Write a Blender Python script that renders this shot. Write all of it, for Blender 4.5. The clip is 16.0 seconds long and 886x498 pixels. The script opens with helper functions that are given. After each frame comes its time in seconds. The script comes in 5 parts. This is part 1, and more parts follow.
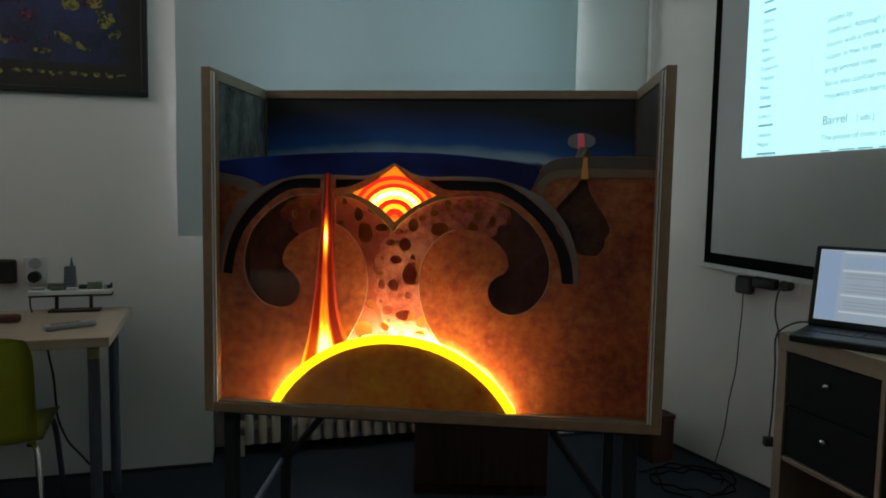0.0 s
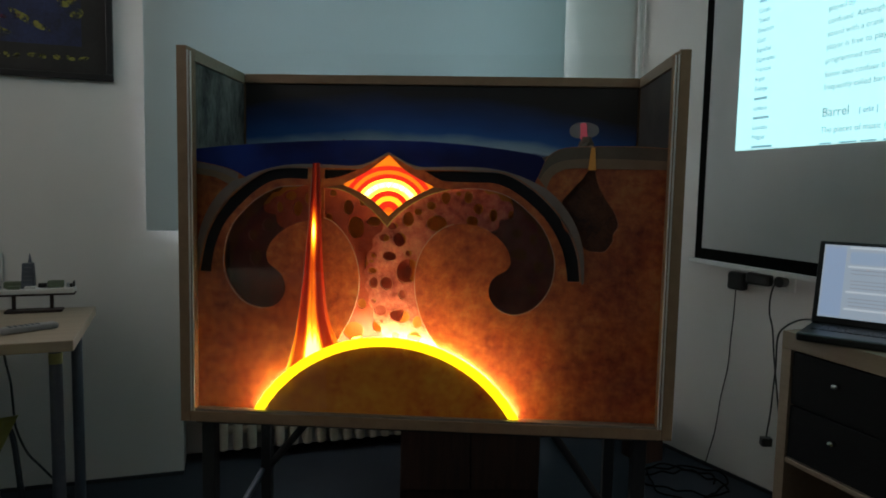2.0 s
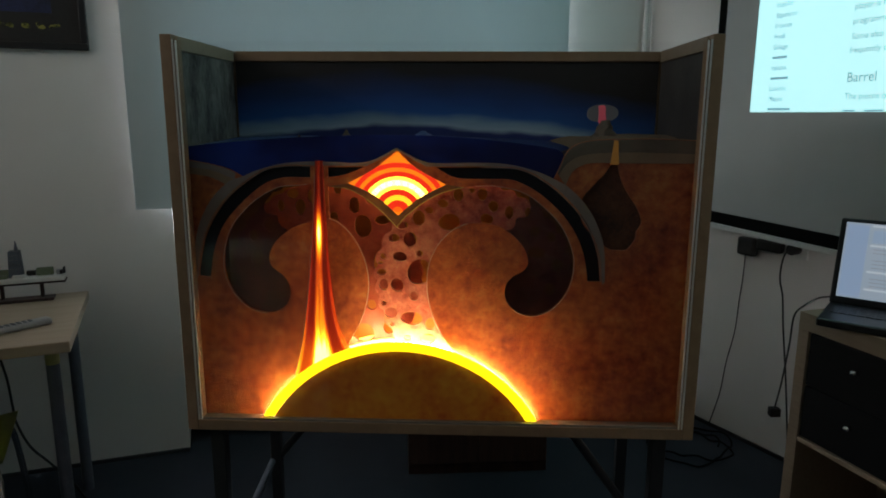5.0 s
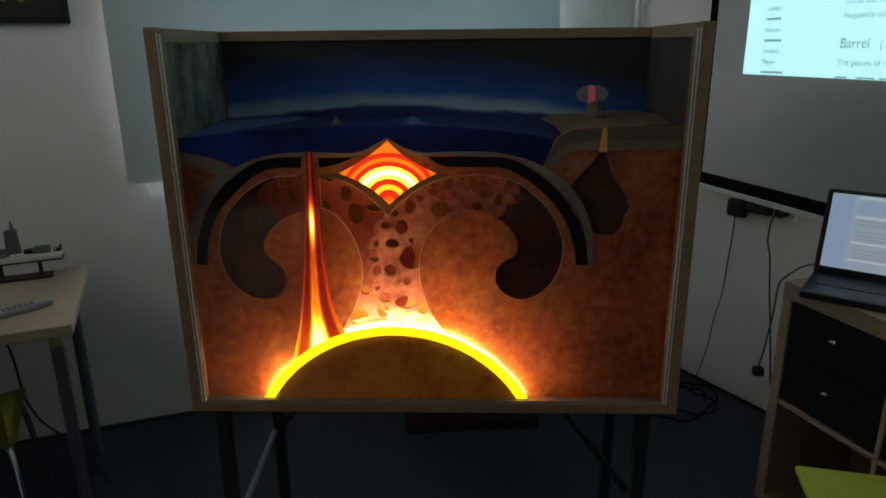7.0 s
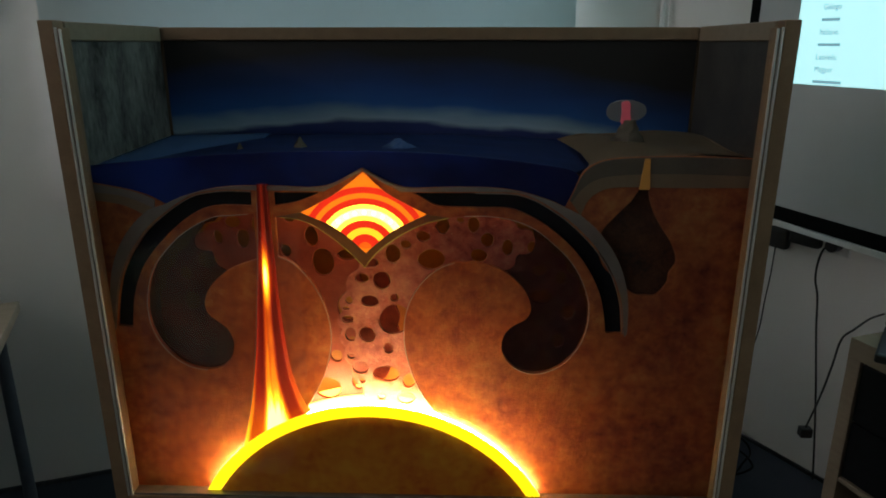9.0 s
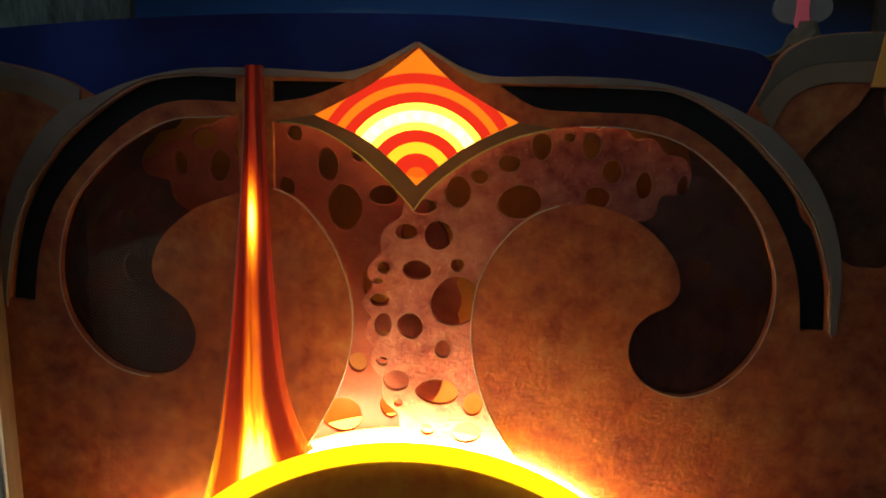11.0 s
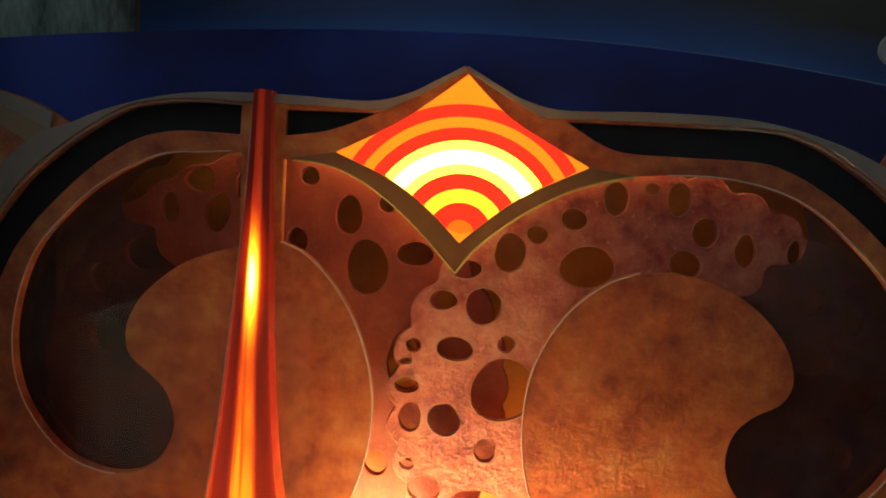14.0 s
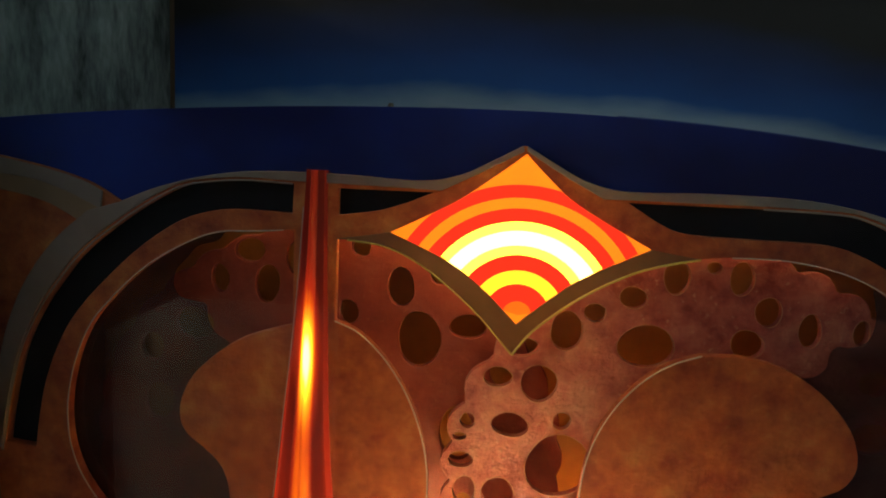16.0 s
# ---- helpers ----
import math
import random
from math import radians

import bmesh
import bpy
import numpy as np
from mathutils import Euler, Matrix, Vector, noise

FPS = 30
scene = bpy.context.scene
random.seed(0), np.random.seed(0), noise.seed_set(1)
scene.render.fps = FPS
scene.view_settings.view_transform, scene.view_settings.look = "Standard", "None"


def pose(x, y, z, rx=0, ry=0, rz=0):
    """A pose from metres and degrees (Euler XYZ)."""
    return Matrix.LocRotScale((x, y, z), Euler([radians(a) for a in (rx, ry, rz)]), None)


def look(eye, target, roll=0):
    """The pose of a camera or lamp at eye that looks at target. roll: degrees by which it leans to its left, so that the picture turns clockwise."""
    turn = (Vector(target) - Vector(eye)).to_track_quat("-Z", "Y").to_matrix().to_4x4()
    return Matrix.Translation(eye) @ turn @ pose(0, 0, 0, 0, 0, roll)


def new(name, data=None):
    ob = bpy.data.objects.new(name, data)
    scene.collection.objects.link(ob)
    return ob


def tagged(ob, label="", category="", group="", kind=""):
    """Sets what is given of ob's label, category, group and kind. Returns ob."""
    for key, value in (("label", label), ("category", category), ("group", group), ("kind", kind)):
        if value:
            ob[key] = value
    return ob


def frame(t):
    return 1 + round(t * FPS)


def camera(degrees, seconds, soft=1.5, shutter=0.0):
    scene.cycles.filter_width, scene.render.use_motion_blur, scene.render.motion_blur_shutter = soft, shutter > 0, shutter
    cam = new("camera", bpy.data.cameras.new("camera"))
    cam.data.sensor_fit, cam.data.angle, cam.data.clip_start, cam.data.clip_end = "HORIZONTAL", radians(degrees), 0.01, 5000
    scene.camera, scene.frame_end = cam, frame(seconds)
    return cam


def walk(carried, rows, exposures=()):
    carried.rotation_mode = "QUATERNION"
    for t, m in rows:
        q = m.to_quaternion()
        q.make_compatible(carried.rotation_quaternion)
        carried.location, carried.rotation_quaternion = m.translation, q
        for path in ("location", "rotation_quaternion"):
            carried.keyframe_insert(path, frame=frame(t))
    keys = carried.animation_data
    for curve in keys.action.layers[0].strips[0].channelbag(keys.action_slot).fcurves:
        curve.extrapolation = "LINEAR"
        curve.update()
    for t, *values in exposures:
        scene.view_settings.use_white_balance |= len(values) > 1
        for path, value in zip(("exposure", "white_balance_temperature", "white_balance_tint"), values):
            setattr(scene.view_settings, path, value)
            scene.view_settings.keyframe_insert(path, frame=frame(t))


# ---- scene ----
cam = camera(66.8, 16.0, 1.8)
PATH = [
    (0, (0.34, -1.86, 1.237), (0.127, 0.122, 1.075), 1.0),
    (0.5, (0.322, -1.857, 1.237), (0.127, 0.126, 1.069), 0.8),
    (1, (0.294, -1.826, 1.229), (0.156, 0.161, 1.051), 1.7),
    (1.5, (0.272, -1.797, 1.238), (0.174, 0.192, 1.046), 0.4),
    (2, (0.247, -1.742, 1.227), (0.132, 0.247, 1.052), 1.2),
    (2.5, (0.218, -1.708, 1.241), (0.09, 0.279, 1.058), 0.9),
    (3, (0.215, -1.725, 1.222), (0.121, 0.265, 1.04), 0.8),
    (3.5, (0.215, -1.705, 1.227), (0.155, 0.284, 1.034), 1.1),
    (4, (0.189, -1.662, 1.273), (0.137, 0.326, 1.063), 1.2),
    (4.2, (0.171, -1.626, 1.303), (0.107, 0.357, 1.05), 0.6),
    (6.5, (0.188, -1.631, 1.507), (0.106, 0.298, 0.987), 0.1),
    (7, (0.186, -1.625, 1.533), (0.125, 0.289, 0.954), -0.6),
    (7.5, (0.185, -1.602, 1.552), (0.128, 0.308, 0.961), -1.2),
    (8, (0.22, -1.505, 1.571), (0.161, 0.408, 0.988), -2.0),
    (8.2, (0.243, -1.454, 1.582), (0.176, 0.459, 1.0), -2.0),
    (10.5, (0.054, -0.861, 1.319), (0.044, 1.057, 0.75), 4.1),
    (11, (0.061, -0.795, 1.236), (-0.001, 1.167, 0.855), 1.7),
    (11.5, (0.046, -0.745, 1.167), (-0.106, 1.216, 0.8), 1.4),
    (12, (0.061, -0.713, 1.119), (-0.142, 1.262, 0.877), 1.5),
    (12.5, (0.036, -0.693, 1.12), (-0.159, 1.285, 0.896), 2.5),
    (13, (0.032, -0.662, 1.164), (-0.143, 1.316, 0.926), 2.3),
    (13.5, (0.024, -0.643, 1.178), (-0.118, 1.343, 0.988), 3.2),
    (14, (0.022, -0.634, 1.21), (-0.087, 1.355, 1.023), 3.2),
    (14.5, (0.024, -0.627, 1.246), (-0.081, 1.358, 1.021), 3.4),
    (15, (0.017, -0.619, 1.274), (-0.084, 1.364, 1.032), 3.2),
    (15.5, (-0.002, -0.625, 1.276), (-0.12, 1.358, 1.041), 3.1),
    (16, (-0.024, -0.613, 1.313), (-0.17, 1.361, 1.024), 2.9),
]
EXPOSURES = [(0, 0.13), (4.2, 0.03), (6.5, -0.04), (8.2, -0.02), (10.5, 0.0), (11.0, 0.0), (12.5, 0.20), (13.5, 0.52), (15.5, 0.63), (16, 0.36)]
walk(cam, [(t, look(eye, target, roll)) for t, eye, target, roll in PATH], EXPOSURES)

WINDOW_W = 64
ROOM_W = 21
RING_E = 1.5
LED_E = 72
HOT_E = 27.0
BLIND_T = 0.19
DISC_FILL_E = 1.9
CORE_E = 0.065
SIDE_W = 42

# ---------- light ----------
world = bpy.data.worlds.new("world")
scene.world = world
world.use_nodes = True
world.node_tree.nodes["Background"].inputs[0].default_value = (0.5, 0.6, 0.7, 1)
world.node_tree.nodes["Background"].inputs[1].default_value = 0.02


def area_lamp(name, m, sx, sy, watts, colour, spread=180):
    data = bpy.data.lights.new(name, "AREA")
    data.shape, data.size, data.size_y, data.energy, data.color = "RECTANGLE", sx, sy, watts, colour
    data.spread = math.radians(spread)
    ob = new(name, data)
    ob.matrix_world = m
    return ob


# walls of the room on the plan: a point of each wall and its direction
BACK_O, BACK_D = Vector((-0.995, 0.959, 0)), Vector((0.932, 0.362, 0)).normalized()
CORNER = Vector((1.030, 1.745, 0))
RIGHT_D = Vector((0.518, -0.855, 0)).normalized()
BACK_N = Vector((BACK_D.y, -BACK_D.x, 0))
RIGHT_N = Vector((RIGHT_D.y, -RIGHT_D.x, 0))
BACK_A = math.degrees(math.atan2(BACK_D.y, BACK_D.x))
RIGHT_A = math.degrees(math.atan2(RIGHT_D.y, RIGHT_D.x))
CEIL = 2.9


ON_BACK = Matrix.Translation(BACK_O - Vector((0, 0, 0.051))) @ pose(0, 0, 0, 0, 0, BACK_A) @ Matrix.Scale(1.04, 4)


def on_back(s, z, off=0.0):
    return BACK_O + BACK_D * s + BACK_N * off + Vector((0, 0, z))


# daylight behind the lowered blind
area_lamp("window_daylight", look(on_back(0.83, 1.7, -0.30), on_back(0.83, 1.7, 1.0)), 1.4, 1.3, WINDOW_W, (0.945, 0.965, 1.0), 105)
# fill lamp added in a made-up, unseen window opening of the right wall
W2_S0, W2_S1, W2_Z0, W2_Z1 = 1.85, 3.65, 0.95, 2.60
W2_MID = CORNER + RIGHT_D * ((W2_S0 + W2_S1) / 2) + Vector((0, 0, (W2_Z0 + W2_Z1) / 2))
area_lamp("unseen_side_fill", look(W2_MID + RIGHT_N * -0.05, W2_MID + RIGHT_N), W2_S1 - W2_S0 - 0.04, W2_Z1 - W2_Z0 - 0.04, SIDE_W, (1.0, 0.97, 0.93))
# ceiling fill lamp, added with an unseen high window in the left wall
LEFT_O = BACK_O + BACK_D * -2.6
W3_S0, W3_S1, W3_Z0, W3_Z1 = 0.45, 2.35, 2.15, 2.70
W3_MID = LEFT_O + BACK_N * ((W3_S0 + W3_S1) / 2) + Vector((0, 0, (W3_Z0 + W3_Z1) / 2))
area_lamp("unseen_ceiling_fill", look(W3_MID + BACK_D * 0.10, W3_MID + BACK_D * 0.75 + Vector((0, 0, 0.75))), W3_S1 - W3_S0 - 0.1, 0.40, ROOM_W, (1.0, 0.975, 0.94))


# ---------- materials ----------
def nodes_of(m):
    m.use_nodes = True
    nt = m.node_tree
    return nt, nt.nodes, nt.links, nt.nodes["Principled BSDF"]


def mat(name, dark, light, scale=6.0, rough=0.6, metal=0.0, bump=0.05, fine=90.0, stretch=(1, 1, 1), contrast=0.25, fine_mix=0.25, spec=0.5):
    """A surface of two tones: broad stains and a fine grain, with relief."""
    m = bpy.data.materials.new(name)
    nt, n, l, b = nodes_of(m)
    co = n.new("ShaderNodeTexCoord")
    mp = n.new("ShaderNodeMapping")
    mp.inputs["Scale"].default_value = stretch
    l.new(co.outputs["Object"], mp.inputs[0])
    n1 = n.new("ShaderNodeTexNoise")
    n1.inputs["Scale"].default_value, n1.inputs["Detail"].default_value, n1.inputs["Roughness"].default_value = scale, 6, 0.6
    n2 = n.new("ShaderNodeTexNoise")
    n2.inputs["Scale"].default_value, n2.inputs["Detail"].default_value = fine, 3
    l.new(mp.outputs[0], n1.inputs["Vector"])
    l.new(mp.outputs[0], n2.inputs["Vector"])
    mix = n.new("ShaderNodeMix")
    mix.data_type = "FLOAT"
    mix.inputs[0].default_value = fine_mix
    l.new(n1.outputs[0], mix.inputs[2])
    l.new(n2.outputs[0], mix.inputs[3])
    ramp = n.new("ShaderNodeValToRGB")
    ramp.color_ramp.elements[0].position, ramp.color_ramp.elements[1].position = 0.5 - contrast, 0.5 + contrast
    ramp.color_ramp.elements[0].color, ramp.color_ramp.elements[1].color = (*dark, 1), (*light, 1)
    l.new(mix.outputs[0], ramp.inputs[0])
    l.new(ramp.outputs[0], b.inputs["Base Color"])
    bp = n.new("ShaderNodeBump")
    bp.inputs["Strength"].default_value, bp.inputs["Distance"].default_value = bump, 0.004
    l.new(mix.outputs[0], bp.inputs["Height"])
    l.new(bp.outputs[0], b.inputs["Normal"])
    b.inputs["Roughness"].default_value, b.inputs["Metallic"].default_value = rough, metal
    b.inputs["Specular IOR Level"].default_value = spec
    return m


def glow(name, colour, strength, base=(0.3, 0.1, 0.02)):
    m = bpy.data.materials.new(name)
    nt, n, l, b = nodes_of(m)
    b.inputs["Base Color"].default_value = (*base, 1)
    b.inputs["Roughness"].default_value = 0.35
    b.inputs["Emission Color"].default_value = (*colour, 1)
    b.inputs["Emission Strength"].default_value = strength
    return m


def plume_plastic(name, across, upward, z0, z1, lamps):
    """Translucent red plastic lit from inside: the light varies across its ridges (u) and with height, and is
    stronger before each lamp (x, z, half width, half height, strength)."""
    m = bpy.data.materials.new(name)
    nt, n, l, b = nodes_of(m)

    def curve(stops):
        ramp = n.new("ShaderNodeValToRGB")
        while len(ramp.color_ramp.elements) < len(stops):
            ramp.color_ramp.elements.new(0.5)
        for e, (p, c) in zip(ramp.color_ramp.elements, stops):
            e.position, e.color = p, ((c, c, c, 1) if isinstance(c, float) else (*c, 1))
        return ramp

    geo, sep, uv, su = n.new("ShaderNodeNewGeometry"), n.new("ShaderNodeSeparateXYZ"), n.new("ShaderNodeUVMap"), n.new("ShaderNodeSeparateXYZ")
    uv.uv_map = "across"
    l.new(geo.outputs["Position"], sep.inputs[0])
    l.new(uv.outputs[0], su.inputs[0])
    rng = n.new("ShaderNodeMapRange")
    rng.inputs["From Min"].default_value, rng.inputs["From Max"].default_value = z0, z1
    l.new(sep.outputs["Z"], rng.inputs["Value"])
    f, g = curve(across), curve(upward)
    l.new(su.outputs["X"], f.inputs[0])
    l.new(rng.outputs[0], g.inputs[0])
    grain, gm = n.new("ShaderNodeTexNoise"), n.new("ShaderNodeMapRange")
    stretch = n.new("ShaderNodeMapping")
    stretch.inputs["Scale"].default_value = (1, 1, 0.06)
    grain.inputs["Scale"].default_value, grain.inputs["Detail"].default_value = 260, 3
    l.new(geo.outputs["Position"], stretch.inputs[0])
    l.new(stretch.outputs[0], grain.inputs["Vector"])
    gm.inputs["To Min"].default_value, gm.inputs["To Max"].default_value = 1.4, 2.2
    l.new(grain.outputs[0], gm.inputs["Value"])
    mul, mul2 = n.new("ShaderNodeMath"), n.new("ShaderNodeMath")
    mul.operation = mul2.operation = "MULTIPLY"
    l.new(f.outputs[0], mul.inputs[0])
    l.new(g.outputs[0], mul.inputs[1])
    l.new(mul.outputs[0], mul2.inputs[0])
    l.new(gm.outputs[0], mul2.inputs[1])
    total = mul2.outputs[0]
    for x, z, rx, rz, k in lamps:
        off, far, fall, pw, add = n.new("ShaderNodeMapping"), n.new("ShaderNodeVectorMath"), n.new("ShaderNodeMapRange"), n.new("ShaderNodeMath"), n.new("ShaderNodeMath")
        off.inputs["Location"].default_value, off.inputs["Scale"].default_value = (-x / rx, 0, -z / rz), (1 / rx, 0, 1 / rz)
        l.new(geo.outputs["Position"], off.inputs[0])
        far.operation = "LENGTH"
        l.new(off.outputs[0], far.inputs[0])
        fall.inputs["From Min"].default_value, fall.inputs["From Max"].default_value, fall.inputs["To Max"].default_value = 1.0, 0.0, 1.0
        l.new(far.outputs["Value"], fall.inputs["Value"])
        pw.operation, pw.inputs[1].default_value = "POWER", 1.7
        l.new(fall.outputs[0], pw.inputs[0])
        add.operation, add.inputs[1].default_value = "MULTIPLY_ADD", k
        l.new(pw.outputs[0], add.inputs[0])
        l.new(total, add.inputs[2])
        total = add.outputs[0]
    heat = curve([(0.0, (0.001, 0.0003, 0.0002)), (0.12, (0.010, 0.0007, 0.0004)), (0.34, (0.085, 0.004, 0.001)), (0.48, (0.18, 0.024, 0.001)), (0.64, (0.36, 0.110, 0.003)), (0.82, (0.60, 0.34, 0.012)), (1.0, (1.0, 0.72, 0.16))])
    l.new(total, heat.inputs[0])
    l.new(heat.outputs[0], b.inputs["Emission Color"])
    b.inputs["Emission Strength"].default_value = 4.0
    b.inputs["Base Color"].default_value = (0.15, 0.022, 0.010, 1)
    b.inputs["Roughness"].default_value = 0.2
    b.inputs["Specular IOR Level"].default_value = 0.15
    return m


def glass(name, rough=0.0):
    m = bpy.data.materials.new(name)
    nt, n, l, b = nodes_of(m)
    tr, gl, fr, mx = n.new("ShaderNodeBsdfTransparent"), n.new("ShaderNodeBsdfGlossy"), n.new("ShaderNodeFresnel"), n.new("ShaderNodeMixShader")
    gl.inputs["Roughness"].default_value = rough
    fr.inputs[0].default_value = 1.45
    l.new(fr.outputs[0], mx.inputs[0])
    l.new(tr.outputs[0], mx.inputs[1])
    l.new(gl.outputs[0], mx.inputs[2])
    l.new(mx.outputs[0], n["Material Output"].inputs["Surface"])
    return m


WALL = mat("wall_paint", (0.72, 0.695, 0.67), (0.79, 0.765, 0.74), 1.5, 0.85, bump=0.08, fine=260)
CEILING = mat("ceiling_paint", (0.74, 0.74, 0.72), (0.80, 0.80, 0.78), 2, 0.9)
CARPET = mat("carpet", (0.025, 0.030, 0.040), (0.045, 0.053, 0.069), 3, 0.95, bump=0.5, fine=420, fine_mix=0.5, spec=0.1)
SKIRT = mat("dark_skirting", (0.020, 0.022, 0.027), (0.035, 0.037, 0.043), 8, 0.6)
BEECH = mat("beech_wood", (0.24, 0.17, 0.11), (0.33, 0.245, 0.165), 5, 0.5, stretch=(1.2, 12, 12), bump=0.06, fine=60)
FRAME_WOOD = mat("box_frame_wood", (0.205, 0.125, 0.070), (0.31, 0.20, 0.115), 6, 0.5, stretch=(5, 5, 5), bump=0.08, fine=50)
TABLE_TOP = mat("birch_table_top", (0.36, 0.285, 0.205), (0.47, 0.385, 0.285), 4, 0.45, stretch=(1, 10, 10), bump=0.04, fine=50)
BLACK_METAL = mat("black_metal", (0.008, 0.008, 0.009), (0.02, 0.02, 0.022), 20, 0.45)
GREY_METAL = mat("grey_metal", (0.10, 0.115, 0.15), (0.15, 0.165, 0.20), 20, 0.4, metal=0.3)
CHROME = mat("chrome", (0.7, 0.7, 0.7), (0.8, 0.8, 0.8), 10, 0.15, metal=1.0, bump=0.0)
ALU = mat("aluminium_profile", (0.66, 0.64, 0.60), (0.80, 0.78, 0.74), 30, 0.35, metal=0.35, stretch=(1, 1, 0.1), bump=0.02)
ALU_DULL = mat("dull_bronze_profile", (0.20, 0.165, 0.135), (0.30, 0.25, 0.205), 30, 0.4, metal=0.3, stretch=(1, 1, 0.1), bump=0.02)
BORDER = mat("matt_black_border", (0.006, 0.006, 0.006), (0.010, 0.010, 0.010), 30, 0.9, bump=0, spec=0.05)
BLACK = mat("black_plastic", (0.008, 0.008, 0.009), (0.018, 0.018, 0.02), 40, 0.4)
DARK_DRAWER = mat("black_brown_drawer", (0.004, 0.0038, 0.004), (0.009, 0.0085, 0.009), 6, 0.7, spec=0.15, stretch=(8, 1, 8))
DARK_BROWN = mat("dark_brown_board", (0.030, 0.013, 0.009), (0.070, 0.031, 0.021), 5, 0.5, stretch=(9, 9, 0.8), contrast=0.16)
GREEN = mat("lime_green_shell", (0.33, 0.34, 0.025), (0.41, 0.42, 0.04), 12, 0.5, bump=0.02)
WHITE_PLASTIC = mat("white_plastic", (0.68, 0.68, 0.66), (0.76, 0.76, 0.74), 30, 0.4)
SILVER = mat("silver_plastic", (0.30, 0.31, 0.33), (0.40, 0.41, 0.43), 30, 0.35)
SCREEN = mat("projection_screen_cloth", (0.57, 0.57, 0.57), (0.63, 0.63, 0.63), 4, 0.9, fine=400)
RADIATOR = mat("radiator_enamel", (0.68, 0.60, 0.48), (0.78, 0.70, 0.58), 14, 0.4)
RED_WOOD = mat("dark_red_wood", (0.06, 0.02, 0.014), (0.10, 0.035, 0.022), 18, 0.5)


def painted(name, tones, scale, fleck, rough=0.5, bump=0.3, spread=(0.30, 0.70), fleck_at=0.62, mottle=0.35):
    """Sponged paint: blotches of several tones with small bright flecks."""
    m = bpy.data.materials.new(name)
    nt, n, l, b = nodes_of(m)
    co = n.new("ShaderNodeTexCoord")
    big, mid, tiny = (n.new("ShaderNodeTexNoise") for _ in range(3))
    for node, sc, det in ((big, scale, 8), (mid, scale * 6, 5), (tiny, scale * 22, 4)):
        node.inputs["Scale"].default_value, node.inputs["Detail"].default_value, node.inputs["Roughness"].default_value = sc, det, 0.65
        l.new(co.outputs["Object"], node.inputs["Vector"])
    mx = n.new("ShaderNodeMix")
    mx.data_type = "FLOAT"
    mx.inputs[0].default_value = mottle
    l.new(big.outputs[0], mx.inputs[2])
    l.new(mid.outputs[0], mx.inputs[3])
    ramp = n.new("ShaderNodeValToRGB")
    while len(ramp.color_ramp.elements) < len(tones):
        ramp.color_ramp.elements.new(0.5)
    for i, (e, c) in enumerate(zip(ramp.color_ramp.elements, tones)):
        e.position, e.color = spread[0] + (spread[1] - spread[0]) * i / (len(tones) - 1), (*c, 1)
    l.new(mx.outputs[0], ramp.inputs[0])
    dots = n.new("ShaderNodeMapRange")
    dots.inputs["From Min"].default_value, dots.inputs["From Max"].default_value = fleck_at, fleck_at + 0.12
    dots.inputs["To Max"].default_value = 0.6
    l.new(tiny.outputs[0], dots.inputs["Value"])
    cm = n.new("ShaderNodeMix")
    cm.data_type = "RGBA"
    cm.inputs[7].default_value = (*fleck, 1)
    l.new(dots.outputs[0], cm.inputs[0])
    l.new(ramp.outputs[0], cm.inputs[6])
    l.new(cm.outputs[2], b.inputs["Base Color"])
    add = n.new("ShaderNodeMath")
    l.new(mid.outputs[0], add.inputs[0])
    l.new(tiny.outputs[0], add.inputs[1])
    bp = n.new("ShaderNodeBump")
    bp.inputs["Strength"].default_value, bp.inputs["Distance"].default_value = bump, 0.003
    l.new(add.outputs[0], bp.inputs["Height"])
    l.new(bp.outputs[0], b.inputs["Normal"])
    b.inputs["Roughness"].default_value = rough
    return m


MANTLE = painted("painted_mantle", [(0.245, 0.052, 0.028), (0.46, 0.113, 0.043), (0.64, 0.200, 0.060), (0.74, 0.340, 0.105)], 6, (0.68, 0.46, 0.16), 0.46, 0.6, (0.36, 0.63), 0.63, 0.5)
ROCK = painted("painted_hot_rock", [(0.29, 0.060, 0.046), (0.47, 0.130, 0.098), (0.58, 0.215, 0.150), (0.66, 0.31, 0.20)], 8, (0.76, 0.50, 0.34), 0.42, 0.7, (0.38, 0.62), 0.60, 0.5)
# darker copy of the hot rock; the rear disc's shade is in its colour
ROCK_SHADED = painted("painted_rock_shaded", [(0.21, 0.040, 0.026), (0.35, 0.078, 0.045), (0.46, 0.13, 0.07)], 12, (0.58, 0.26, 0.13))
AMBER = mat("painted_amber_backing", (0.33, 0.140, 0.020), (0.56, 0.27, 0.042), 9, 0.5, contrast=0.2)
SLAB = mat("black_slate_inlay", (0.006, 0.008, 0.012), (0.014, 0.018, 0.026), 14, 0.6, bump=0.2, spec=0.2)
CRUST = mat("grey_crust_paint", (0.25, 0.215, 0.195), (0.39, 0.345, 0.315), 14, 0.6, bump=0.3)
LAND_DARK = mat("grey_brown_land_paint", (0.15, 0.12, 0.09), (0.24, 0.195, 0.145), 12, 0.6, bump=0.3)
LAND_TAN = mat("tan_land_paint", (0.29, 0.20, 0.125), (0.41, 0.30, 0.195), 12, 0.6, bump=0.3)
OLIVE = mat("olive_wedge_paint", (0.22, 0.112, 0.050), (0.33, 0.175, 0.080), 16, 0.55, bump=0.3)
RIM = mat("lit_edge_tint", (0.66, 0.55, 0.46), (0.78, 0.68, 0.58), 20, 0.25)
